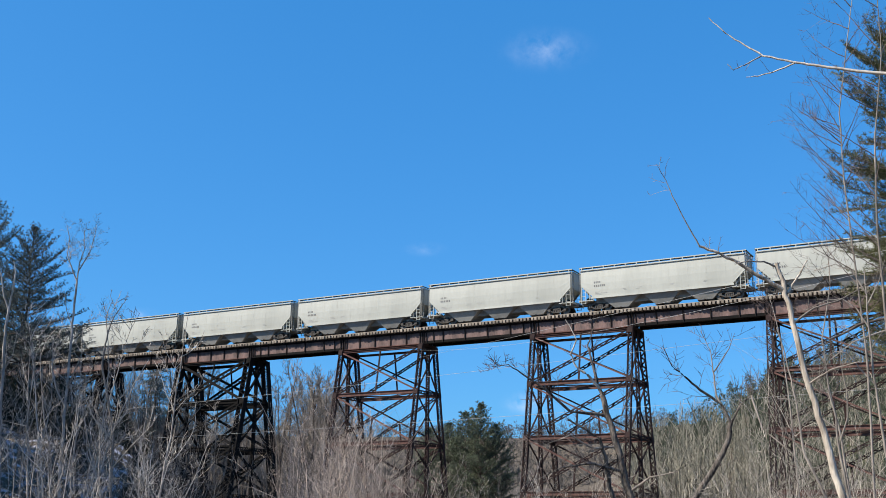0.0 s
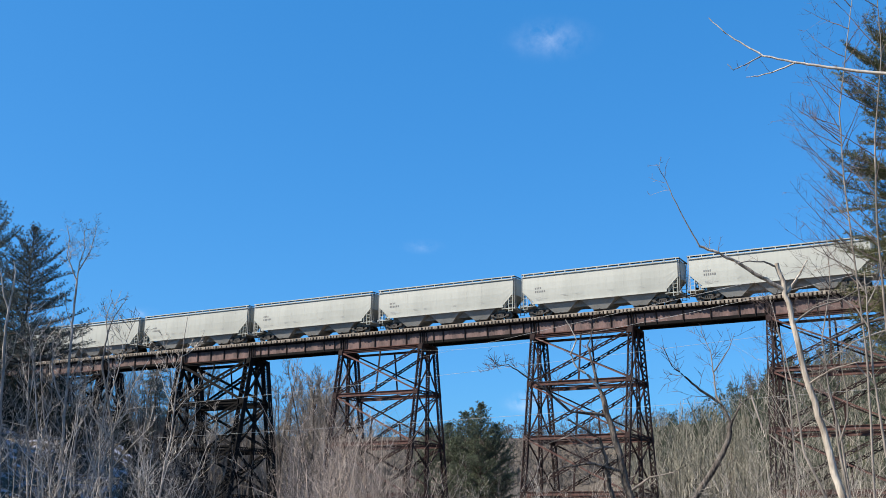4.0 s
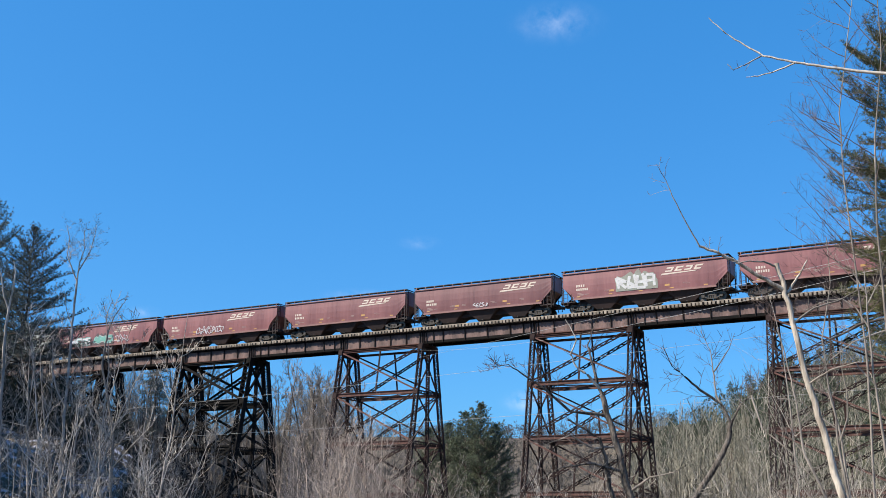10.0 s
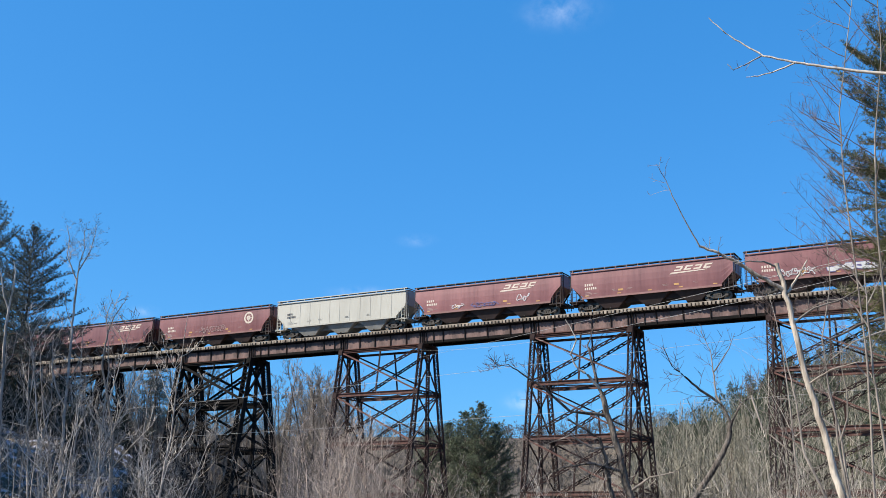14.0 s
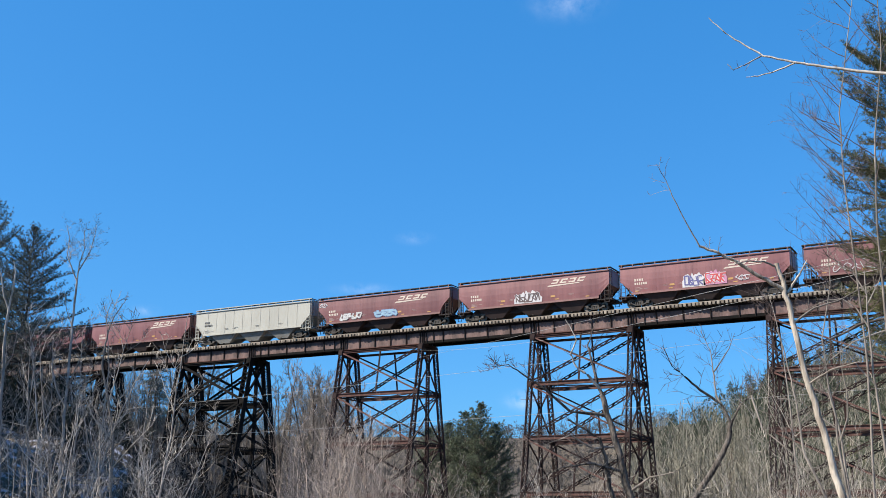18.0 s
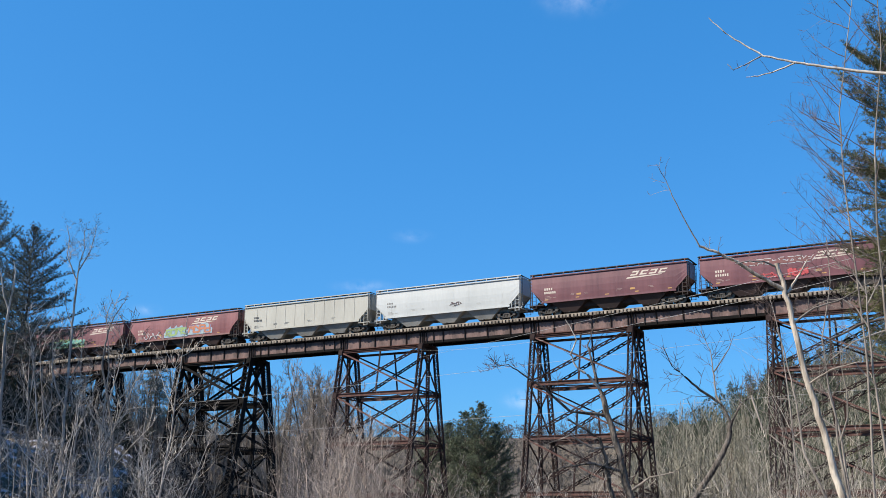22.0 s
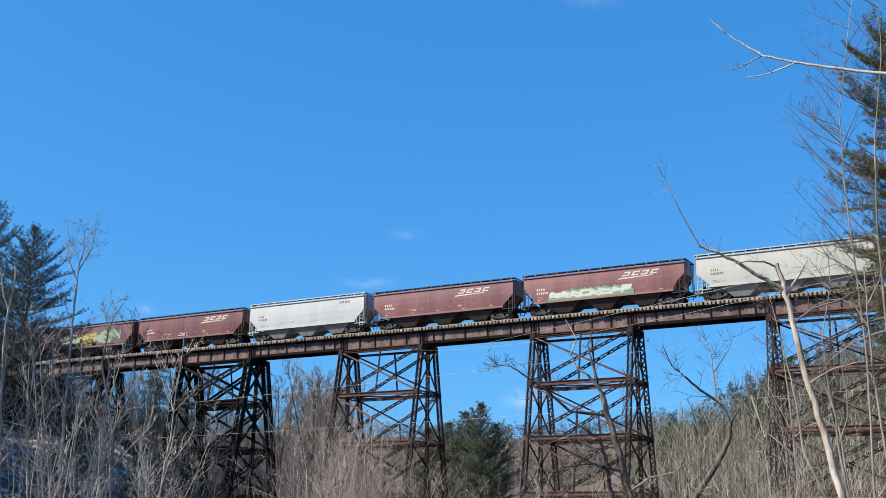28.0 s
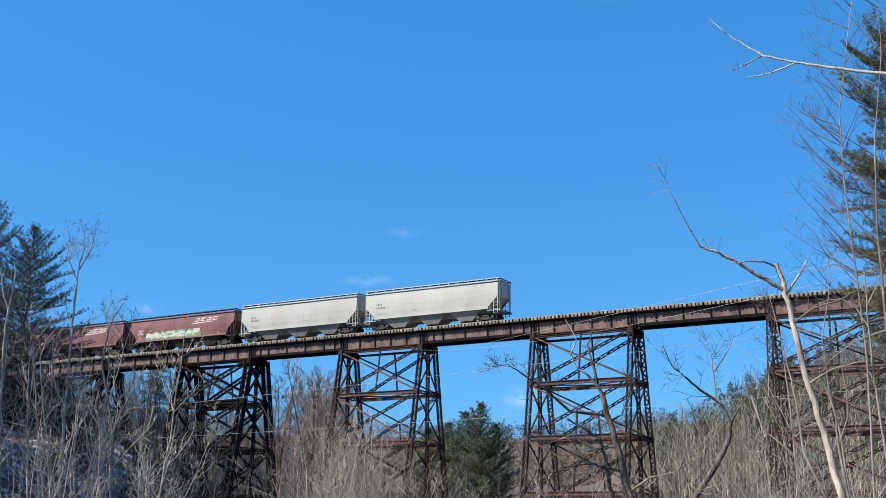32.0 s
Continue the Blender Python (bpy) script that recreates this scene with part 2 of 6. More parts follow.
def height(x, y):
    h = -23.2 + 0.5 * noise.noise(Vector((x * 0.05, y * 0.05, 0))) + 0.25 * noise.noise(Vector((x * 0.2, y * 0.2, 3)))
    # bank under the far end of the trestle
    left = smooth(45, -35, x + 30 * smooth(-26, -8, y) - 0.2 * max(0, -y - 35)) * 15
    h += left
    right = smooth(100, 150, x - 0.6 * max(0, -y - 25)) * 17
    h += right
    # wooded hill behind the near end, and a ridge far off
    dx, dy = x - EYE.x, y - EYE.y
    r = math.hypot(dx, dy)
    if dy > 0:
        turn = math.degrees(math.atan2(-dx, dy))
        crest = 12.0 + 22.0 * smooth(19.5, 5, turn) + 10 * smooth(5, -20, turn)
        crest *= smooth(22.5, 18.5, turn)
        h += 6 * smooth(36.5, 41.5, turn) * smooth(130, 215, r)
        h += (5.6 + 1.8 * noise.noise(Vector((x * 0.3, y * 0.3, 7)))) * smooth(40.8, 46.0, turn) * smooth(66, 92, r) * smooth(116, 94, r)
        h += crest * smooth(140, 265, r) * (1 + 0.12 * noise.noise(Vector((x * 0.02, y * 0.02, 9))))
    h += smooth(480, 1100, r) * (66 + 14 * noise.noise(Vector((x * 0.0016, y * 0.0016, 5))))
    # track bed beyond the bridge ends
    if x < -30 or x > 114:
        end = smooth(-30, -38, x) if x < 0 else smooth(114, 122, x)
        bank = -0.45 - max(0, abs(y) - 3.2) / 1.5
        if bank > h:
            h = h + (bank - h) * end
        elif abs(y) < 30:
            cut = -0.45 + max(0, abs(y) - 3.2) / 1.2
            h = min(h, cut) if end > 0.5 else h
    return h


def build_ground():
    def steps():
        xs = [-4000, -2500, -1500, -1000, -700, -500, -400]
        x = -340
        while x <= 420:
            xs.append(x)
            x += 4 if -60 <= x <= 150 else 10
        return xs + [500, 700, 1000, 1500, 2500, 4000]
    xs = steps()
    ys = [-4000, -2000, -1000, -600, -400, -300, -240, -200, -170] + [-150 + 4 * i for i in range(50)] + \
         [55 + 12 * i for i in range(45)] + [650, 800, 1000, 1400, 2000, 3000, 4500]
    verts = [(x, y, height(x, y)) for y in ys for x in xs]
    n = len(xs)
    faces = [(j * n + i, j * n + i + 1, (j + 1) * n + i + 1, (j + 1) * n + i) for j in range(len(ys) - 1) for i in range(n - 1)]
    ob = part("ground", (verts, faces), GROUND)
    for p in ob.data.polygons:
        p.use_smooth = True
    tagged(ob, "brown leaf-littered valley ground with patches of old snow", "ground", kind="structure")


build_ground()

# ---------------------------------------------------------------- trestle
BENTS = [-24.38, -13.71, 0.1, 10.95, 24.42, 35.06, 48.6, 59.3, 72.9, 83.7, 97.5, 108.2]
LEG_TOP, HALF, BATTER = -1.9, 1.5, 0.1746
LEVELS = (-7.15, -12.7, -18.2)


def leg_y(z):
    return HALF + BATTER * (LEG_TOP - z)


def build_tower(xa, xb, dark):
    base = min(height(xa, 0), height(xb, 0), height(xa, -5), height(xb, 5)) - 0.1
    t = thing("trestle_tower", "tall riveted steel trestle tower with laced legs, rusted %s" % ("and coloured almost black for shade" if dark else "reddish brown"),
              "bridge tower", "towers of the trestle", at=(xa, 0, base))
    off = Vector((-xa, 0, -base))
    # the far-end towers carry their shade in a near-black colour
    main, red = (SHADE_STEEL if dark else RUST), (SHADE_STEEL if dark else RUST_LIT_RED)
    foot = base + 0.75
    k = 1.85 if dark else 1.0   # members of the dark towers are drawn thicker
    levels = [z for z in LEVELS if z > foot + 2.0]

    def v(x, y, z):
        return Vector((x, y, z)) + off
    for x in (xa, xb):
        for s in (-1, 1):
            bm = bmesh.new()
            laced(bm, v(x, s * HALF, LEG_TOP), v(x, s * leg_y(foot), foot), 0.46 * k, 0.38 * k, 0.42, (0, 1, 0))
            for z in (LEG_TOP - 0.25, *levels):
                y = leg_y(z)
                for f in (-0.2, 0.2):
                    beam(bm, v(x, s * y + f, z + 0.28), v(x, s * (y + BATTER * 0.56) + f, z - 0.28), 0.52, 0.02, (0, 1, 0))
            part("leg", bm, main, t)
            bm = bmesh.new()
            y = s * leg_y(foot)
            prism(bm, [(x + off.x - 0.75, 0), (x + off.x + 0.75, 0), (x + off.x + 0.5, foot - base), (x + off.x - 0.5, foot - base)], y - 0.7, y + 0.7)
            part("footing", tidy(bm), STONE, t, "grey concrete footing")
        bm = bmesh.new()
        laced(bm, v(x, 0, LEG_TOP), v(x, 0, foot - 0.6), 0.3, 0.3, 0.5, (0, 1, 0))
        part("centre_post", bm, main, t)
        bm = bmesh.new()
        box(bm, v(x - 0.28, -HALF - 0.15, LEG_TOP - 0.1), v(x + 0.28, HALF + 0.15, LEG_TOP + 0.12))
        box(bm, v(x - 0.02, -HALF, LEG_TOP - 0.75), v(x + 0.02, HALF, LEG_TOP - 0.1))
        part("cap_beam", bm, main, t)
        for z in levels:
            bm = bmesh.new()
            laced(bm, v(x, -leg_y(z), z), v(x, leg_y(z), z), 0.3, 0.3, 0.5, (1, 0, 0))
            part("cross_strut", bm, main, t)
        tops = [LEG_TOP - 0.2] + levels
        lows = levels + [foot + 0.3]
        for za, zb in zip(tops, lows):
            for s in (-1, 1):
                bm = bmesh.new()
                beam(bm, v(x + 0.05 * s, s * leg_y(za), za), v(x + 0.05 * s, -s * leg_y(zb), zb), 0.13 * k, 0.13 * k, (1, 0, 0))
                part("sway_brace", bm, main, t)
    for s in (-1, 1):
        for z in levels:
            bm = bmesh.new()
            y = s * leg_y(z)
            beam(bm, v(xa, y, z), v(xb, y, z), 0.36 * k, 0.05, (0, 1, 0))
            for dz in (-0.18, 0.18):
                beam(bm, v(xa, y, z + dz), v(xb, y, z + dz), 0.04, 0.3, (0, 1, 0))
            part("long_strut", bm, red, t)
        tops = [LEG_TOP - 0.1] + levels
        lows = levels + [foot + 0.3]
        xm = (xa + xb) / 2
        for za, zb in zip(tops, lows):
            ya, yb = s * leg_y(za), s * leg_y(zb)
            bm = bmesh.new()
            for o in (-0.13, 0.13):
                beam(bm, v(xa, ya + o, za - 0.1), v(xb, yb + o, zb + 0.15), 0.14 * k, 0.05 * k, (0, 1, 0))
            for i in range(10):
                f = (i + 0.5) / 10
                q = v(xa + (xb - xa) * f, ya + (yb - ya) * f, za - 0.1 + (zb + 0.15 - za + 0.1) * f)
                beam(bm, q + Vector((0, -0.13, 0)), q + Vector((0, 0.13, 0)), 0.08, 0.08, (0, 0, 1))
            # near braces get the sunlit tone by colour, far ones the darker steel
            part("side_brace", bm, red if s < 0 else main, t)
            bm = bmesh.new()
            laced(bm, v(xb, ya, za - 0.1), v(xa, yb, zb + 0.15), 0.26 * k, 0.2, 0.6, (0, 1, 0), plate=0.06 * k * k)
            part("laced_side_brace", bm, main, t)
            bm = bmesh.new()
            zc = za if za > -3 else (za + zb) / 2
            yc = s * leg_y(zc)
            beam(bm, v(xm, yc, zc), v(xm, yb, zb), 0.17, 0.1, (0, 1, 0))
            part("hanger", bm, main, t)
        bm = bmesh.new()
        y = s * HALF
        beam(bm, v(xa, y, LEG_TOP - 0.22), v(xb, y, LEG_TOP - 0.22), 0.2 * k, 0.05, (0, 1, 0))
        for dz in (-0.12, -0.32):
            beam(bm, v(xa, y, LEG_TOP + dz), v(xb, y, LEG_TOP + dz), 0.03, 0.26, (0, 1, 0))
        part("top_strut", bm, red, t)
    for z in levels:
        for s in (-1, 1):
            bm = bmesh.new()
            beam(bm, v(xa, s * leg_y(z), z - 0.12 - 0.03 * s), v(xb, -s * leg_y(z), z - 0.12 - 0.03 * s), 0.14, 0.12, (0, 0, 1))
            part("plan_brace", bm, main, t)


def build_span(xa, xb, tower_span):
    """Two deep plate girders side by side, with their stiffeners and cross frames."""
    top, low = -0.263, -1.78
    t = thing("girder_span", "riveted deck plate girder span, brown rusty paint, %s" % ("over a tower" if tower_span else "between two towers"),
              "bridge span", "spans of the trestle", at=(xa, 0, low))
    off = Vector((-xa, 0, -low))
    a, b = xa + 0.03, xb - 0.03
    for y in (-1.05, 1.05):
        bm = bmesh.new()
        box(bm, Vector((a, y - 0.012, low + 0.05)) + off, Vector((b, y + 0.012, top - 0.05)) + off)
        g = part("girder_web", bm, WEB, t)
        out = -1 if y < 0 else 1
        # deep dark flange angle widens the shadow band under the ties
        bm = bmesh.new()
        box(bm, Vector((a, y - 0.2, top - 0.04)) + off, Vector((b, y + 0.2, top)) + off)
        box(bm, Vector((a, y - 0.03, top - 0.27)) + off, Vector((b, y + 0.03, top - 0.04)) + off)
        part("top_flange", bm, RUST_SHADE, t)
        # between towers a deep near-black angle imitates shade below the girder
        bm = bmesh.new()
        box(bm, Vector((a, y - 0.2, low)) + off, Vector((b, y + 0.2, low + 0.04)) + off)
        box(bm, Vector((a, y - 0.03, low + 0.04)) + off, Vector((b, y + 0.03, low + (0.13 if tower_span else 0.31))) + off)
        part("bottom_flange", bm, SHADE_STEEL if not tower_span else RUST_LIT_RED, t)
        places = (0, 0.2, 0.4, 0.6, 0.8, 1) if tower_span else (0, 0.09, 0.18, 0.385, 0.59, 0.795, 0.91, 1)
        n = len(places) - 1
        for i, f in enumerate(places):
            x = a + 0.09 + (b - a - 0.18) * f
            bm = bmesh.new()
            box(bm, Vector((x - 0.045, y - 0.13, low + 0.042)) + off, Vector((x + 0.045, y + 0.13, top - 0.042)) + off)
            part("stiffener", bm, RUST_SHADE, g)
            if i in (0, n):
                bm = bmesh.new()
                s = 0.3 if i == 0 else -0.3
                box(bm, Vector((x + s - 0.04, y - 0.13, low + 0.042)) + off, Vector((x + s + 0.04, y + 0.13, top - 0.042)) + off)
                part("end_stiffener", bm, RUST_SHADE, g)
    for i in range(4):
        x = a + 0.35 + (b - a - 0.7) * i / 3
        bm = bmesh.new()
        beam(bm, Vector((x, -1.0, low + 0.2)) + off, Vector((x, 1.0, top - 0.2)) + off, 0.09, 0.09, (1, 0, 0))
        beam(bm, Vector((x + 0.1, 1.0, low + 0.2)) + off, Vector((x + 0.1, -1.0, top - 0.2)) + off, 0.09, 0.09, (1, 0, 0))
        part("cross_frame", bm, RUST_SHADE, t)
    bm = bmesh.new()
    n = 6
    for i in range(n):
        k = 1 if i % 2 else -1
        beam(bm, Vector((a + (b - a) * i / n, k * 0.95, low + 0.12)) + off, Vector((a + (b - a) * (i + 1) / n, -k * 0.95, low + 0.12)) + off, 0.1, 0.06, (0, 0, 1))
    part("bottom_lateral_bracing", bm, RUST_SHADE, t)


for i in range(0, len(BENTS), 2):
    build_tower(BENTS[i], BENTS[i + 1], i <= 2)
ends = [-38.1] + BENTS + [121.9]
for i in range(len(ends) - 1):
    build_span(ends[i], ends[i + 1], i % 2 == 1)

for x, s in ((-38.1, -1), (121.9, 1)):
    bm = bmesh.new()
    prism(bm, [(x - s * 0.9, -9), (x - s * 0.9, -1.8), (x, -1.8), (x, -0.35), (x + s * 3, -0.35), (x + s * 3, -9)], -3.0, 3.0)
    tagged(part("bridge_abutment", tidy(bm), STONE), "grey concrete abutment at the end of the trestle", "abutment")


# ---------------------------------------------------------------- track
def build_track():
    t = thing("railway_track", "single railway track on weathered open timber ties", "railway track", at=(0, 0, -0.33))
    for y in (-0.755, 0.755):
        bm = bmesh.new()
        prof = [(-0.07, 0.33), (0.07, 0.33), (0.07, 0.345), (0.012, 0.37), (0.012, 0.46), (0.036, 0.475), (0.036, 0.51), (-0.036, 0.51), (-0.036, 0.475), (-0.012, 0.46), (-0.012, 0.37), (-0.07, 0.345)]
        rings = [[bm.verts.new((x, y + a, z)) for a, z in prof] for x in (-1100, 1100)]
        for i in range(len(prof)):
            j = (i + 1) % len(prof)
            bm.faces.new((rings[0][i], rings[0][j], rings[1][j], rings[1][i]))
        bm.faces.new(rings[0][::-1])
        bm.faces.new(rings[1])
        part("rail", tidy(bm), RAIL, t)
    for y in (-0.42, 0.42):
        bm = bmesh.new()
        box(bm, (-44, y - 0.05, 0.331), (128, y + 0.05, 0.44))
        part("guard_rail", bm, RAIL, t)
    for y in (-1.42, 1.42):
        bm = bmesh.new()
        box(bm, (-38, y - 0.07, 0.33), (122, y + 0.07, 0.40))
        part("spacer_timber", bm, TIE, t)
    # strips added inside the ties to keep sunlight off the girder webs
    for y in (-1.38, 1.38):
        bm = bmesh.new()
        box(bm, (-37.9, y - 0.2, 0.09), (121.9, y + 0.2, 0.298))
        part("filler_timber", bm, RUST_SHADE, t, "dark strip added between the ties to block sunlight")
    shapes = []
    rnd = random.Random(4)
    for k in range(6):
        bm = bmesh.new()
        h, l = rnd.uniform(0.315, 0.335), rnd.uniform(1.62, 1.73)
        wide = rnd.uniform(0.112, 0.13)
        box(bm, (-wide, -l, 0.02), (wide, rnd.uniform(1.5, 1.6), h))
        me = bpy.data.meshes.new("tie")
        bm.to_mesh(me)
        bm.free()
        me.materials.append(TIE)
        shapes.append(me)
    x, step = -31.0, 0.41
    for i in range(298):
        ob = new("tie", rnd.choice(shapes))
        ob.parent = t
        ob.location = (x + rnd.uniform(-0.03, 0.03), rnd.uniform(-0.05, 0.05), 0.001)
        ob.rotation_euler = (0, 0, rnd.uniform(-0.012, 0.012))
        x += step
    bm = bmesh.new()
    far = [-31.0 - step * (i + 1) for i in range(170)] + [x + step * i for i in range(250)]
    for q in far:
        box(bm, (q - 0.12, -1.4, 0.0), (q + 0.12, 1.4, 0.33))
    tagged(part("more_ties", bm, TIE, t), kind="stuff")
    for a, b in ((-1150, -38), (122, 1150)):
        bm = bmesh.new()
        prism(bm, [(-3.1, -0.55), (3.1, -0.55), (1.9, 0.29), (-1.9, 0.29)], a, b)
        bmesh.ops.rotate(bm, verts=bm.verts, cent=(0, 0, 0), matrix=Matrix.Rotation(radians(-90), 3, "Z"))
        part("ballast_bed", tidy(bm), BALLAST, t, "grey crushed stone ballast")


build_track()

# ---------------------------------------------------------------- covered hopper wagons
WIDE, SILL = 1.55, 1.38
DIM = {"len": 16.9, "eave": 4.34}
CURVED = [(0.0, 2.95), (0.35, 2.6), (0.75, 2.2), (1.05, 1.8), (1.2, SILL)]
STRAIGHT = [(0.0, 2.62), (1.3, SILL)]
RAIL_Z = 0.18


def wagon_body(style):
    """The tank of the wagon: bulging sides, sloped end sheets and the roof, one closed mesh."""
    bm = bmesh.new()
    cut = CURVED if style == "curved" else STRAIGHT
    # cross-sections from one end to the other: (x, bottom z)
    stations = [(x, z) for x, z in cut] + [(DIM["len"] - x, z) for x, z in reversed(cut)]
    mids = [cut[-1][0] + (DIM["len"] - 2 * cut[-1][0]) * i / 12 for i in range(1, 12)]
    stations = stations[:len(cut)] + [(x, SILL) for x in mids] + stations[len(cut):]
    rings = []
    for i, (x, zb) in enumerate(stations):
        z1 = DIM["eave"] - 0.22
        ring = []
        for s in (-1, 1):
            side = []
            for k in range(5):
                f = k / 4
                z = zb + (z1 - zb) * f
                bulge = 0.0 if style == "ribbed" else 0.05 * math.sin(math.pi * min(1, max(0, (z - SILL) / (z1 - SILL))))
                side.append((x, s * (WIDE - 0.05 + bulge), z))
            side += [(x, s * WIDE, DIM["eave"] - 0.2), (x, s * (WIDE + 0.03), DIM["eave"] - 0.1), (x, s * (WIDE - 0.04), DIM["eave"] - 0.02), (x, s * 0.7, DIM["eave"] + 0.16)]
            ring.append(side)
        loop = ring[0] + ring[1][::-1]
        rings.append([bm.verts.new(p) for p in loop])
    n = len(rings[0])
    for a, b in zip(rings, rings[1:]):
        for k in range(n):
            bm.faces.new((a[k], a[(k + 1) % n], b[(k + 1) % n], b[k]))
    bm.faces.new(rings[0])
    bm.faces.new(rings[-1][::-1])
    tidy(bm)
    if style != "ribbed":
        # vertical weld seams, following the bulge
        for i in range(1, 9):
            x = DIM["len"] * i / 9
            pts = []
            for k in range(7):
                z = SILL + 0.05 + (DIM["eave"] - 0.3 - SILL) * k / 6
                pts.append((x, -(WIDE - 0.05 + 0.05 * math.sin(math.pi * min(1, (z - SILL) / (DIM["eave"] - 0.22 - SILL))) + 0.002), z))
            for p, q in zip(pts, pts[1:]):
                beam(bm, p, q, 0.02, 0.006, (0, 1, 0))
    return bm


def hopper_bay(xc, grow):
    bm = bmesh.new()
    rings = []
    for half, y, z in ((2.145, 1.46, SILL + 0.02), (0.74, 0.92, 0.2)):
        rings.append([bm.verts.new((xc + p * half * grow, q * y, z)) for p, q in ((-1, -1), (1, -1), (1, 1), (-1, 1))])
    for a, b in zip(rings, rings[1:]):
        for k in range(4):
            bm.faces.new((a[k], a[(k + 1) % 4], b[(k + 1) % 4], b[k]))
    bm.faces.new(rings[0])
    bm.faces.new(rings[1])
    return tidy(bm)


def bogie(parent, x):
    t = new("bogie")
    t.parent = parent
    t.location = (x, 0, 0)
    for s in (-1, 1):
        bm = bmesh.new()
        y = s * 1.0
        for k in (-1, 1):
            beam(bm, (k * 1.12, y, 0.56), (k * 0.42, y, 0.74), 0.13, 0.13, (0, 1, 0))
            beam(bm, (k * 0.8, y, 0.42), (k * 0.36, y, 0.22), 0.11, 0.13, (0, 1, 0))
            beam(bm, (k * 0.36, y, 0.17), (k * 0.36, y, 0.76), 0.12, 0.14, (0, 1, 0))
            box(bm, (k * 0.89 - 0.15, y - 0.1, 0.34), (k * 0.89 + 0.15, y + 0.1, 0.60))
        box(bm, (-0.46, y - 0.07, 0.70), (0.46, y + 0.07, 0.80))
        box(bm, (-0.42, y - 0.08, 0.16), (0.42, y + 0.08, 0.26))
        for k in (-0.17, 0.02, 0.2):
            beam(bm, (k, y, 0.26), (k, y, 0.52), 0.13, 0.13, (0, 1, 0))
        box(bm, (-0.3, y - 0.1, 0.52), (0.3, y + 0.1, 0.68))
        part("side_frame", tidy(bm), TRUCK, t)
    bm = bmesh.new()
    box(bm, (-0.2, -0.98, 0.42), (0.2, 0.98, 0.74))
    part("bolster", bm, TRUCK, t)
    for ax in (-0.89, 0.89):
        vs, fs = [], []
        for s in (-1, 1):
            pts = [Vector((ax, s * 0.70, 0.457)), Vector((ax, s * 0.7001, 0.457)), Vector((ax, s * 0.735, 0.457)), Vector((ax, s * 0.7351, 0.457)), Vector((ax, s * 0.83, 0.457)), Vector((ax, s * 0.8301, 0.457))]
            tube(vs, fs, pts, [0.05, 0.49, 0.49, 0.457, 0.457, 0.05], 20)
        tube(vs, fs, [Vector((ax, -1.0, 0.457)), Vector((ax, 1.0, 0.457))], [0.085, 0.085], 8)
        part("wheelset", (vs, fs), WHEEL, t)


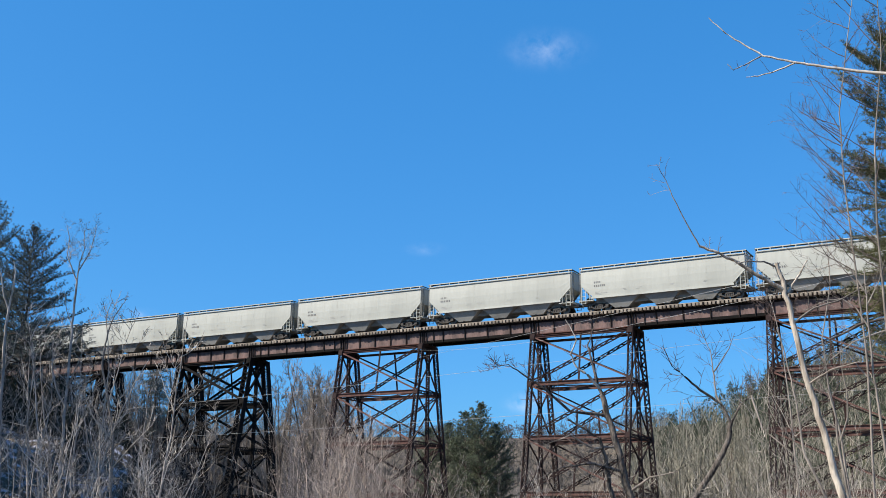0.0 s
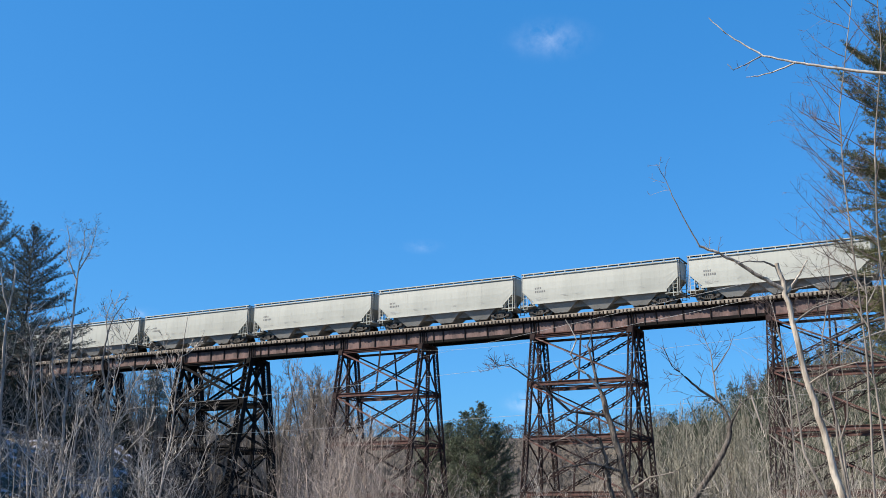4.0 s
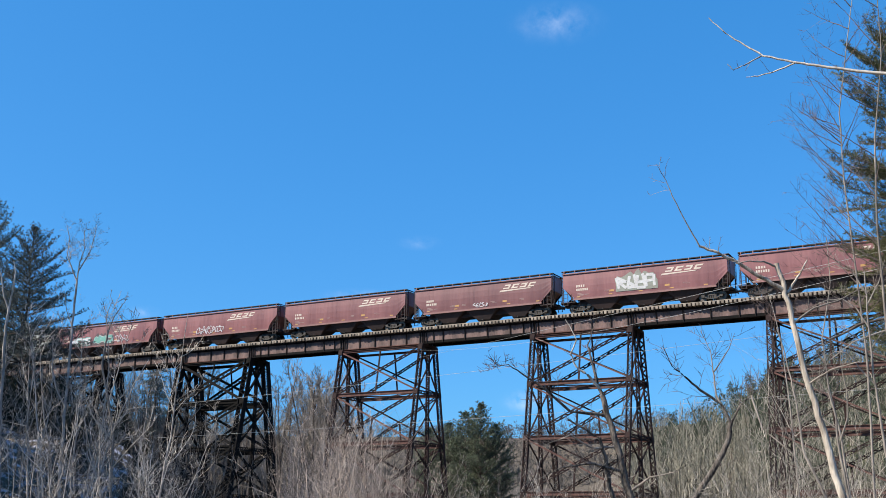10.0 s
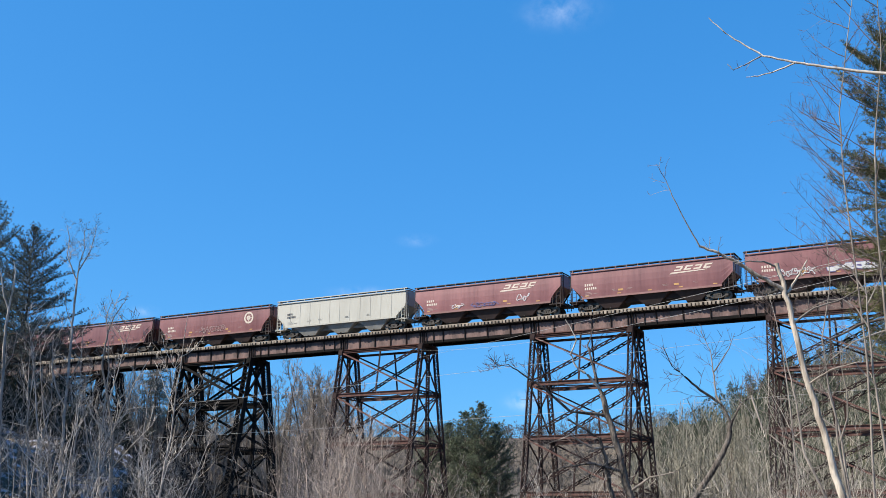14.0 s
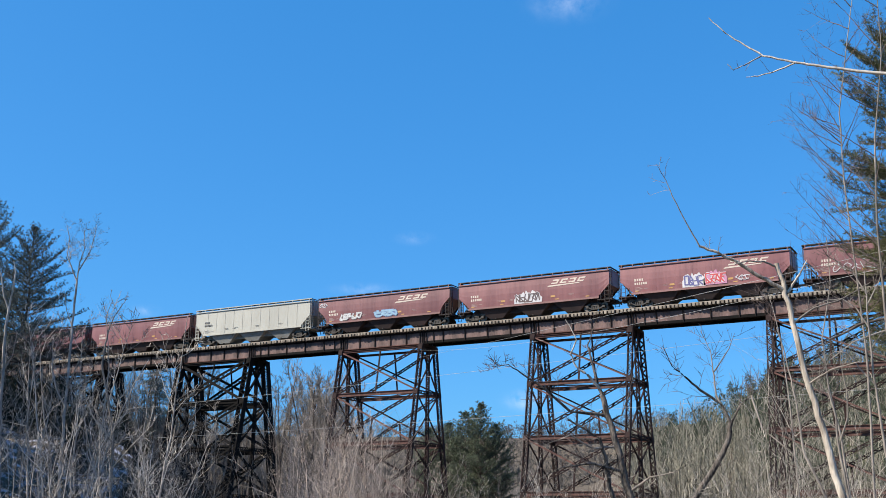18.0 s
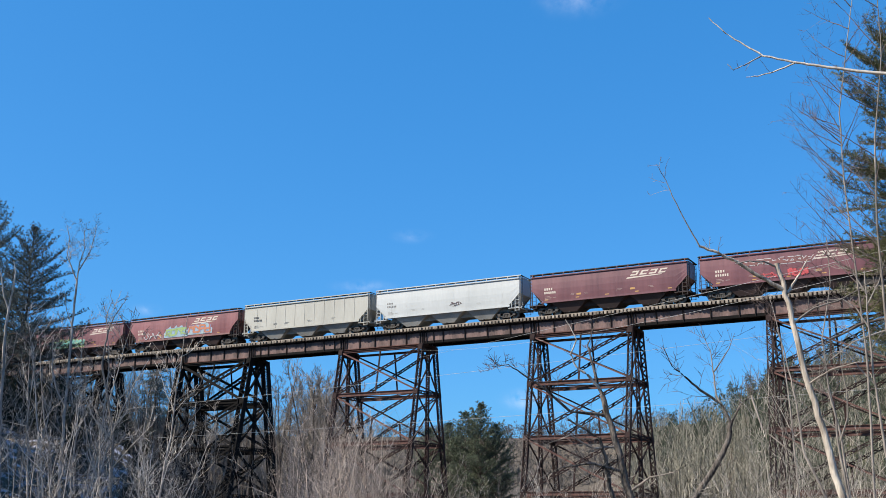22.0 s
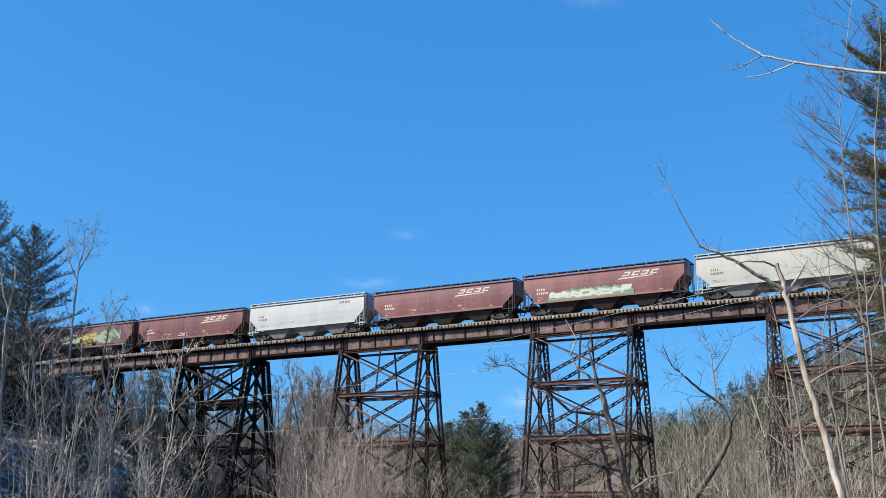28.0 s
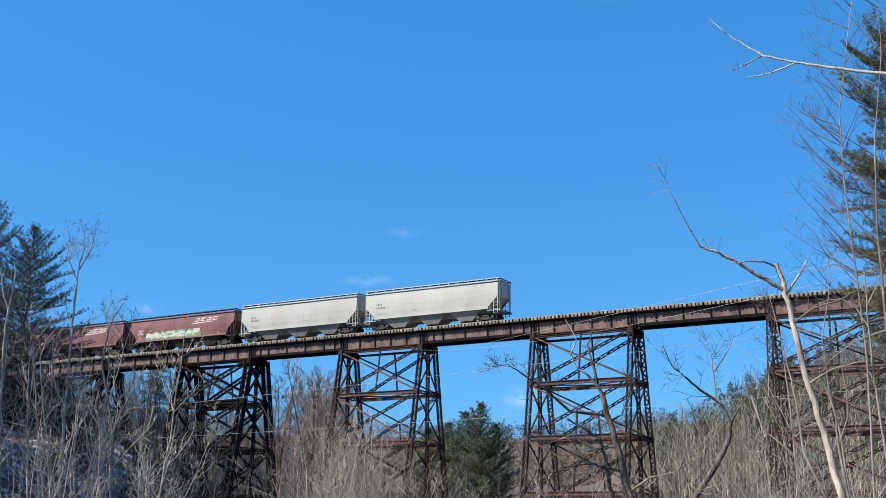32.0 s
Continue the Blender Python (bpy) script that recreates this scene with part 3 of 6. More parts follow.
def wagon(style, paint_mat, low_mat, trim_mat, walk_mat, label, light, length):
    """A three-bay covered hopper wagon with the rail head at z = 0 and its left roof corner at x = 0."""
    DIM["len"], DIM["eave"] = length, (4.34 if light else 4.15)
    mid, grow = length / 2, length / 16.9
    w = thing("hopper_wagon", label, "freight wagon", "wagons of the freight train")
    part("body", wagon_body(style), paint_mat, w)
    # side sills with a pale lower edge
    for s in (-1, 1):
        bm = bmesh.new()
        box(bm, (1.15, s * (WIDE - 0.02) - 0.05, SILL - 0.17), (DIM["len"] - 1.15, s * (WIDE - 0.02) + 0.05, SILL + 0.02))
        part("side_sill", bm, trim_mat, w)
        bm = bmesh.new()
        box(bm, (0.02, s * (WIDE + 0.035) - 0.03, DIM["eave"] - 0.14), (DIM["len"] - 0.02, s * (WIDE + 0.035) + 0.03, DIM["eave"] - 0.07))
        part("roof_rail", bm, trim_mat, w)
    # low_mat darkens the hoppers by colour, as shade under the body would
    for xc in (mid - 4.3 * grow, mid, mid + 4.3 * grow):
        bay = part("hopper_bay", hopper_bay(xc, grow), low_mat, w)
        bm = bmesh.new()
        box(bm, (xc - 0.78, -0.8, 0.12), (xc + 0.78, 0.8, 0.222))
        box(bm, (xc - 0.05, -1.25, 0.13), (xc + 0.05, -0.8, 0.2))
        part("outlet_gate", bm, TRUCK, bay)
    for xc in (mid - 6.25 * grow, mid - 2.12 * grow, mid + 2.12 * grow, mid + 6.25 * grow):
        bm = bmesh.new()
        prism(bm, [(xc - 1.35, 0.66), (xc + 1.35, 0.66), (xc + 0.5, SILL), (xc - 0.5, SILL)], -0.75, 0.75)
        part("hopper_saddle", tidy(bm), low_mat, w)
    for x in (-0.35, DIM["len"] - 3.2):
        bm = bmesh.new()
        box(bm, (x, -0.32, 0.78), (x + 3.55, 0.32, 1.15))
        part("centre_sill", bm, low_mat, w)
    # running boards along the roof with their brackets
    for y in (-1.22, 1.22):
        bm = bmesh.new()
        box(bm, (-0.1, y - 0.3, DIM["eave"] + 0.20), (DIM["len"] + 0.2, y + 0.3, DIM["eave"] + 0.245))
        board = part("running_board", bm, walk_mat, w)
        bm = bmesh.new()
        k = -0.305 if y < 0 else 0.305
        box(bm, (-0.1, y + k - 0.012, DIM["eave"] + 0.175), (DIM["len"] + 0.2, y + k + 0.012, DIM["eave"] + 0.262))
        part("board_edge", bm, trim_mat if light else walk_mat, board)
        count = 15 if y < 0 else 5
        for i in range(count):
            x = 0.15 + (DIM["len"] - 0.3) * i / (count - 1)
            bm = bmesh.new()
            s = -1 if y < 0 else 1
            beam(bm, (x, s * 1.52, DIM["eave"] - 0.03), (x, s * 1.52, DIM["eave"] + 0.25), 0.09, 0.04, (0, 1, 0))
            part("board_bracket", bm, trim_mat, w)
    for i in range(2):
        bm = bmesh.new()
        x = 0.0 - 0.2 if i == 0 else DIM["len"] + 0.02
        box(bm, (x, -1.45, DIM["eave"] + 0.20), (x + 0.18, 1.45, DIM["eave"] + 0.245))
        part("end_walkway", bm, walk_mat, w)
    bm = bmesh.new()
    prism(bm, [(0.9, DIM["eave"] + 0.13), (DIM["len"] - 0.9, DIM["eave"] + 0.13), (DIM["len"] - 0.9, DIM["eave"] + 0.3), (0.9, DIM["eave"] + 0.3)], -0.3, 0.3)
    part("loading_hatch", tidy(bm), paint_mat, w)
    # ends: corner posts, ladders, platforms
    for e in (0, 1):
        def X(q):
            return q if e == 0 else DIM["len"] - q
        bm = bmesh.new()
        box(bm, (min(X(-0.25), X(1.35)), -1.5, 1.02), (max(X(-0.25), X(1.35)), 1.5, 1.09))
        box(bm, (min(X(-0.25), X(-0.19)), -1.5, 0.92), (max(X(-0.25), X(-0.19)), 1.5, 1.16))
        part("end_platform", bm, trim_mat if light else low_mat, w)
        for s in (-1, 1):
            bm = bmesh.new()
            for q, top in ((0.06, 2.8), (0.52, 2.35)):
                beam(bm, (X(q), s * 1.5, 0.72), (X(q), s * 1.5, top), 0.06, 0.05, (0, 1, 0))
            for k in range(5):
                beam(bm, (X(0.06), s * 1.5, 0.78 + 0.38 * k), (X(0.52), s * 1.5, 0.78 + 0.38 * k), 0.035, 0.035, (0, 1, 0))
            part("side_ladder", bm, trim_mat if light else low_mat, w)
            bm = bmesh.new()
            beam(bm, (X(0.95), s * 1.5, 1.05), (X(0.95), s * 1.5, 1.95), 0.05, 0.05, (0, 1, 0))
            part("corner_handrail", bm, trim_mat if light else low_mat, w)
            bm = bmesh.new()
            beam(bm, (X(-0.12), s * 1.42, 1.05), (X(-0.12), s * 1.42, DIM["eave"] + 0.2), 0.04, 0.04, (0, 1, 0))
            beam(bm, (X(-0.12), s * 1.0, 1.05), (X(-0.12), s * 1.0, DIM["eave"] + 0.2), 0.04, 0.04, (0, 1, 0))
            for k in range(9):
                beam(bm, (X(-0.12), s * 1.0, 1.2 + 0.37 * k), (X(-0.12), s * 1.42, 1.2 + 0.37 * k), 0.03, 0.03, (0, 0, 1))
            part("end_ladder", bm, low_mat, w)
            bm = bmesh.new()
            beam(bm, (X(1.25), s * 1.2, 1.08), (X(0.1), s * 1.2, 2.6), 0.14, 0.12, (0, 1, 0))
            part("end_strut", bm, low_mat, w)
        vs, fs = [], []
        tube(vs, fs, [Vector((X(-0.2), 0.0, 0.88)), Vector((X(-0.75), 0, 0.88))], [0.12, 0.1], 8)
        part("coupler", (vs, fs), TRUCK, w)
        vs, fs = [], []
        tube(vs, fs, [Vector((X(0.5), -0.7, 1.3)), Vector((X(0.5), 0.5, 1.3))], [0.2, 0.2], 10)
        part("air_tank", (vs, fs), TRUCK, w)
        bogie(w, X(1.75))
    if style == "ribbed":
        for s in (-1, 1):
            for i in range(11):
                x = 1.9 + (DIM["len"] - 3.8) * i / 10
                bm = bmesh.new()
                box(bm, (x - 0.03, s * (WIDE - 0.05) - 0.022, SILL), (x + 0.03, s * (WIDE - 0.05) + 0.022, DIM["eave"] - 0.2))
                part("side_post", bm, paint_mat, w)
    return w


def bars(parent, name, rects, material, label=""):
    """Plain painted bars on the near side: (x, z, width, height, slant)."""
    bm = bmesh.new()
    for x, z, a, b, sl in rects:
        y = -(WIDE - 0.038 + 0.05 * math.sin(math.pi * (z + b / 2 - SILL) / 2.75))
        prism(bm, [(x, z), (x + a, z), (x + a + sl, z + b), (x + sl, z + b)], y, y + 0.06)
    return part(name, tidy(bm), material, parent, label)


def lettering(w, mat, big, rnd):
    r = []
    if big:
        r += [(1.5 + 0.25 * i, 2.55, 0.15, 0.24, 0) for i in range(4)]
        r += [(1.5 + 0.225 * i, 2.17, 0.14, 0.24, 0) for i in range(6)]
    else:
        r += [(1.45 + 0.2 * i, 2.78, 0.11, 0.2, 0) for i in range(4)]
        r += [(1.45 + 0.21 * i, 2.42, 0.12, 0.2, 0) for i in range(6)]
    tagged(bars(w, "reporting_mark", r, mat), kind="stuff")
    r = [(1.55, 1.85, 0.55, 0.06, 0), (1.55, 1.72, 0.75, 0.06, 0), (2.45, 1.72, 0.4, 0.06, 0), (1.55, 1.59, 0.7, 0.06, 0)]
    for x in (4.6, 6.1, 9.6, 12.9):
        r += [(x + rnd.uniform(-0.2, 0.2), 1.95 - 0.11 * k, rnd.uniform(0.3, 0.6), 0.04, 0) for k in range(2)]
    tagged(bars(w, "data_stencil", r, FAINT if mat is INK else FAINT_RED), kind="stuff")


def slanted_mark(w):
    """The railway's slanted emblem as plain shapes: four blocks over a tapering line."""
    r = []
    for i in range(4):
        x = 10.95 + 0.97 * i
        r += [(x, 3.19, 0.72, 0.14, 0.09), (x + 0.2, 3.50, 0.72, 0.15, 0.1)]
        r += [(x + 0.09 if i % 2 else x + 0.6, 3.31, 0.2, 0.21, 0.14)]
    ob = tagged(bars(w, "emblem", r, CHALK, "cream slanted emblem"), kind="stuff")
    bm = bmesh.new()
    prism(bm, [(10.5, 2.9), (14.1, 3.03), (14.3, 3.11), (10.7, 3.07)], -WIDE - 0.01, -WIDE + 0.03)
    part("emblem_line", tidy(bm), CHALK, ob)


def ring_mark(w, length):
    bm = bmesh.new()
    xc, zc = length - 3.2, 3.0
    outer = [(xc + 0.72 * math.cos(a * math.pi / 12), zc + 0.72 * math.sin(a * math.pi / 12)) for a in range(24)]
    inner = [(xc + 0.5 * math.cos(a * math.pi / 12), zc + 0.5 * math.sin(a * math.pi / 12)) for a in range(24)]
    y = -WIDE - 0.01
    a = [bm.verts.new((x, y, z)) for x, z in outer]
    b = [bm.verts.new((x, y, z)) for x, z in inner]
    for i in range(24):
        bm.faces.new((a[i], a[(i + 1) % 24], b[(i + 1) % 24], b[i]))
    for u in (-0.24, 0.04):
        for v in (-0.24, 0.04):
            prism(bm, [(xc + u, zc + v), (xc + u + 0.2, zc + v), (xc + u + 0.2, zc + v + 0.2), (xc + u, zc + v + 0.2)], y, y + 0.05)
    for u, v, p, q in ((-0.56, -0.03, 1.12, 0.06), (-0.03, -0.56, 0.06, 1.12)):
        prism(bm, [(xc + u, zc + v), (xc + u + p, zc + v), (xc + u + p, zc + v + q), (xc + u, zc + v + q)], y, y + 0.05)
    part("round_emblem", bm, CHALK, w, "cream round emblem")


SPRAY = {}


def spray(c):
    if c not in SPRAY:
        faded = [k * 0.72 + q * 0.28 for k, q in zip(c, (0.15, 0.075, 0.07))]
        worn = [k * 0.5 + q * 0.5 for k, q in zip(c, (0.12, 0.06, 0.058))]
        SPRAY[c] = paint("spray_paint", worn, faded, 2.2, 0.5, 0, 0, 4.0)
    return SPRAY[c]


def graffiti(w, x, z, wide, tall, count, fill, edge, rnd, back=None):
    """Sprayed bubble shapes in a row, unreadable, each fill over a wider edge."""
    if back:
        bm = bmesh.new()
        n = count * 4
        o = [(x - 0.2 + (wide + 0.4) * i / n, z - 0.02) for i in range(n + 1)]
        o += [(x - 0.2 + (wide + 0.4) * i / n, z + tall * (0.3 + 0.8 * math.sin(math.pi * min(1, 0.12 + 3.0 * i / n, 0.12 + 3.0 * (n - i) / n) / 2)) * rnd.uniform(0.78, 1.12)) for i in range(n, -1, -1)]
        prism(bm, o, -WIDE - 0.006, -WIDE + 0.04)
        part("graffiti_cloud", tidy(bm), spray(back), w)
    for layer, (col, grow, y) in enumerate(((edge, 0.06, 0.034), (fill, 0.0, 0.044))):
        bm = bmesh.new()
        r2 = random.Random(rnd.seed_base)
        cw = wide / count
        for i in range(count):
            x0, x1 = x + cw * max(0, i - 0.1), x + cw * min(count, i + 1.08)
            z0, z1 = z + tall * r2.uniform(0.02, 0.14), z + tall * r2.uniform(0.84, 1.0)
            lean = r2.uniform(-0.3, 0.35)
            zm = z0 + (z1 - z0) * r2.uniform(0.4, 0.6)
            thick = min(0.27 * cw, 0.27 * tall) * r2.uniform(0.85, 1.15)
            h = thick / 2
            lines = [((x0 + h, z0 + h), (x0 + h + lean, z1 - h))]
            pick = r2.sample(range(6), 3)
            lines += [[((x0 + h, z1 - h), (x1 - h + lean, z1 - h * 1.2)), ((x0 + h, zm), (x1 - h, zm + 0.05)), ((x0 + h, z0 + h), (x1 - h, z0 + h)),
                       ((x1 - h, z0 + h), (x1 - h + lean, z1 - h)), ((x0 + h, zm), (x1 - h, z0 + h)), ((x1 - h, zm), (x0 + h + lean, z1 - h))][q] for q in pick]
            for j, ((xa, za), (xb, zb)) in enumerate(lines):
                yy = -WIDE - y + 0.054 - 0.0025 * (j % 4) - 0.0012 * (i % 2)
                beam(bm, (xa, yy, za), (xb, yy, zb), thick + 2 * grow, 0.06, (0, 1, 0))
        tagged(part("graffiti_fill" if layer else "graffiti_edge", bm, spray(col), w), kind="stuff")


def scrawl(w, x, z, wide, tall, col, rnd, thick=0.07):
    """A thin sprayed zigzag signature."""
    bm = bmesh.new()
    r2 = random.Random(rnd.seed_base + 11)
    n = max(5, int(wide / 0.28))
    fa, fb, ph = r2.uniform(2.2, 3.2), r2.uniform(4.0, 5.5), r2.uniform(0, 6)
    steps = n * 7
    p = None
    for i in range(steps + 1):
        u = i / steps
        lift = 0.5 + 0.36 * math.sin(u * n * fa + ph) + 0.14 * math.sin(u * n * fb * 1.7)
        q = (x + wide * u + 0.24 * math.sin(u * n * fb + ph), z + tall * lift)
        if p and not (i % 17 == 0):
            yy = -WIDE + 0.012 - 0.0025 * (i % 4)
            beam(bm, (p[0], yy, p[1]), (q[0], yy, q[1]), thick, 0.05, (0, 1, 0))
        p = q
    tagged(part("graffiti_tag", bm, spray(col), w), kind="stuff")


SILVER, TEAL, GREEN, BLACK = (0.62, 0.66, 0.66), (0.10, 0.45, 0.38), (0.10, 0.36, 0.14), (0.03, 0.03, 0.035)
PALE, BLUE, PINK, SCARLET = (0.70, 0.72, 0.74), (0.12, 0.32, 0.62), (0.62, 0.25, 0.42), (0.62, 0.05, 0.06)
ORANGE, GOLD, NAVY, LEAF = (0.55, 0.20, 0.08), (0.55, 0.42, 0.05), (0.05, 0.09, 0.30), (0.30, 0.50, 0.15)

# left roof corner of each wagon along the track at the start, style, and what is painted on it
PAINTED = [
    (306.9, "curved", "mark", [("g", 2.9, 1.45, 3.6, 1.15, 4, PALE, TEAL, BLACK), ("g", 7.0, 1.45, 3.5, 1.35, 3, TEAL, SILVER, BLACK), ("s", 10.9, 1.5, 2.4, 1.1, PALE)]),
    (326.3, "curved", "mark", [("s", 5.8, 1.5, 4.2, 1.0, PALE)]),
    (345.8, "straight", "mark", []),
    (363.9, "straight", "mark", [("s", 7.3, 1.5, 1.9, 0.5, PALE)]),
    (381.8, "straight", "mark", [("g", 6.0, 1.7, 4.0, 1.8, 4, SILVER, (0.25, 0.33, 0.27), (0.22, 0.27, 0.22))]),
    (400.2, "straight", "mark", []),
    (418.0, "straight", "", []),
    (436.0, "curved", "mark", []),
    (454.1, "curved", "ring", [("s", 7.0, 1.6, 4.0, 0.9, (0.30, 0.20, 0.19))]),
    (473.2, "ribbed_pale", "", []),
    (492.4, "curved", "mark", [("s", 4.8, 1.6, 1.2, 0.5, PALE), ("s", 7.0, 1.5, 3.2, 0.5, NAVY), ("s", 12.6, 1.7, 1.4, 0.8, PALE)]),
    (511.2, "straight", "mark", []),
    (529.2, "curved", "ring", [("s", 3.0, 1.5, 3.4, 0.8, SILVER), ("g", 7.5, 1.5, 4.6, 0.8, 6, SILVER, NAVY, None)]),
    (548.3, "straight", "mark", [("s", 5.0, 1.5, 2.0, 0.5, PALE)]),
    (567.0, "straight", "mark", []),
    (585.4, "ribbed_pale", "", []),
    (604.2, "curved", "mark", [("g", 3.0, 1.45, 2.9, 0.9, 5, SILVER, (0.2, 0.2, 0.2), None), ("g", 8.0, 1.45, 2.9, 0.8, 4, (0.25, 0.5, 0.65), BLUE, None), ("s", 0.3, 3.2, 0.7, 0.6, PALE)]),
    (623.0, "straight", "mark", [("g", 6.9, 1.45, 2.8, 1.1, 6, BLACK, PALE, PALE)]),
    (641.6, "straight", "mark", [("g", 6.6, 1.45, 1.9, 1.25, 4, NAVY, PALE, PALE), ("g", 8.7, 1.5, 1.9, 1.2, 4, SCARLET, PALE, PINK), ("s", 11.6, 1.6, 1.4, 0.6, PALE)]),
    (659.7, "curved", "ring", [("s", 2.6, 1.5, 2.2, 0.8, SILVER), ("g", 5.2, 1.45, 6.0, 1.1, 5, (0.16, 0.10, 0.09), (0.42, 0.6, 0.55), None), ("s", 9.6, 1.7, 2.8, 0.5, SILVER)]),
    (679.3, "straight", "mark", [("g", 3.2, 1.42, 6.2, 1.1, 6, TEAL, (0.45, 0.66, 0.4), LEAF)]),
    (697.2, "curved", "mark", [("s", 2.8, 1.5, 2.6, 0.8, SILVER), ("g", 6.2, 1.5, 3.6, 1.25, 4, LEAF, BLUE, (0.3, 0.5, 0.6)), ("g", 10.0, 1.6, 3.8, 1.25, 4, ORANGE, BLUE, (0.35, 0.5, 0.55))]),
    (716.4, "ribbed_pale", "", []),
    (735.6, "bright", "", [("s", 9.7, 1.9, 1.2, 0.45, BLACK)]),
    (754.9, "maroon", "mark", []),
    (773.0, "maroon", "mark", [("g", 4.0, 2.75, 6.6, 0.7, 9, (0.17, 0.055, 0.048), SILVER, None), ("g", 8.4, 1.5, 1.8, 0.8, 4, SCARLET, (0.4, 0.02, 0.03), None), ("s", 5.8, 1.5, 2.0, 0.6, SCARLET)]),
    (791.2, "maroon", "mark", []),
    (809.3, "cream", "plain", []),
    (826.6, "curved", "mark", [("g", 4.8, 1.42, 4.2, 1.0, 3, PALE, PINK, PALE)]),
    (844.5, "curved", "mark", [("g", 2.6, 1.42, 5.0, 0.85, 8, SILVER, (0.16, 0.19, 0.17), (0.4, 0.45, 0.4)), ("g", 7.9, 1.42, 4.3, 1.0, 7, NAVY, PALE, (0.3, 0.45, 0.65))]),
    (863.8, "straight", "", [("g", 4.3, 1.45, 4.0, 2.1, 2, (0.30, 0.44, 0.32), BLACK, (0.05, 0.06, 0.045)), ("g", 10.7, 1.5, 4.9, 2.1, 3, (0.28, 0.40, 0.27), BLACK, (0.07, 0.075, 0.05)), ("g", 7.9, 1.5, 3.1, 1.6, 3, GOLD, BLACK, (0.30, 0.26, 0.05)), ("s", 0.6, 2.6, 1.2, 0.7, PALE)]),
    (882.6, "straight", "mark", [("s", 7.0, 1.5, 1.2, 0.5, PALE)]),
    (901.1, "bright", "plain", []),
    (919.0, "straight", "mark", []),
    (937.9, "curved", "mark", [("g", 3.0, 1.42, 9.0, 0.95, 8, SILVER, LEAF, GREEN)]),
    (956.6, "white", "", []),
    (974.8, "white", "", []),
]
WHITES = [54.06 + 18.04 * k for k in range(-7, 14)]


class Dice(random.Random):
    seed_base = 0


STYLES = {
    "white": ("straight", WHITE_CAR, WHITE_SHADE, WHITE_CAR, SHADED_GRID, "pale grey three-bay covered hopper wagon with clean smooth sides", True),
    "cream": ("ribbed", CREAM_CAR, WHITE_SHADE, CREAM_CAR, SHADED_GRID, "beige grey covered hopper wagon with dusty ribbed sides", True),
    "ribbed_pale": ("ribbed", PALE_CREAM, WHITE_SHADE, PALE_CREAM, SHADED_GRID, "pale cream-grey covered hopper wagon with vertical side posts", True),
    "bright": ("straight", BRIGHT_CAR, WHITE_SHADE, BRIGHT_CAR, WHITE_SHADE, "clean white covered hopper wagon with dark lettering", True),
    "straight": ("straight", RED_CAR, RED_SHADE, RED_TRIM, BLACK_GRID, "oxide red covered hopper wagon with angled ends", False),
    "maroon": ("straight", MAROON_CAR, RED_SHADE, MAROON_CAR, BLACK_GRID, "dark maroon covered hopper wagon with angled ends", False),
    "curved": ("curved", RED_CAR, RED_SHADE, RED_TRIM, BLACK_GRID, "older oxide red covered hopper wagon with curved ends", False),
}
TRAIN = []


def build_train():
    masters = {}
    rest = [(c, "white", "", []) for c in WHITES] + PAINTED
    for n, (c, style, mark, art) in enumerate(rest):
        # the couplers leave the same gap between all wagons, so the spacing gives the length
        pitch = rest[n + 1][0] - c if n + 1 < len(rest) else 18.2
        length = round((pitch - 1.25) / 0.2) * 0.2 if style != "white" else 16.9
        make = (style, round(length, 1))
        if make not in masters:
            w = wagon(*STYLES[style], length)
            masters[make] = copy_thing(w, Matrix())
        else:
            w = copy_thing(masters[make], Matrix())
        rnd = Dice(n)
        rnd.seed_base = n * 17
        light = STYLES[style][6]
        lettering(w, INK if light else CHALK, not light, rnd)
        if mark == "mark":
            slanted_mark(w)
        elif mark == "ring":
            ring_mark(w, length)
        elif mark == "plain":
            bars(w, "emblem", [(13.2 + 0.38 * i, 3.55, 0.24, 0.26, 0) for i in range(4)], INK)
        if not light:
            bars(w, "reflector", [(x, 1.5, 0.4, 0.1, 0) for x in (1.5, 5.0, 8.2, 11.4, 14.8)] + [(x, 1.78, 0.5, 0.2, 0) for x in (5.1, 10.9)], YELLOW)
        for g in art:
            if g[0] == "g":
                graffiti(w, g[1], g[2], g[3], g[4], g[5], g[6], g[7], rnd, g[8])
            else:
                scrawl(w, g[1], g[2], g[3], g[4], g[5], rnd)
            rnd.seed_base += 3
        if art:
            tagged(w, "graffiti-sprayed " + STYLES[style][5])
        TRAIN.append((w, c if light else c + 0.1))
    for m in masters.values():
        for o in list(m.children_recursive) + [m]:
            bpy.data.objects.remove(o)


build_train()


# ---------------------------------------------------------------- plants
def bearing_spot(b, d):
    """Ground point at b degrees left of +y and d metres out from the standpoint."""
    x, y = EYE.x - math.sin(radians(b)) * d, EYE.y + math.cos(radians(b)) * d
    return Vector((x, y, height(x, y)))


def wander(rnd, start, way, length, n, bend, lift=0.0):
    """A crooked path of n steps."""
    pts, p, v = [Vector(start)], Vector(start), Vector(way).normalized()
    for i in range(n):
        v = (v + Vector((rnd.uniform(-bend, bend), rnd.uniform(-bend, bend), rnd.uniform(-bend, bend) + lift))).normalized()
        p = p + v * (length / n)
        pts.append(p.copy())
    return pts


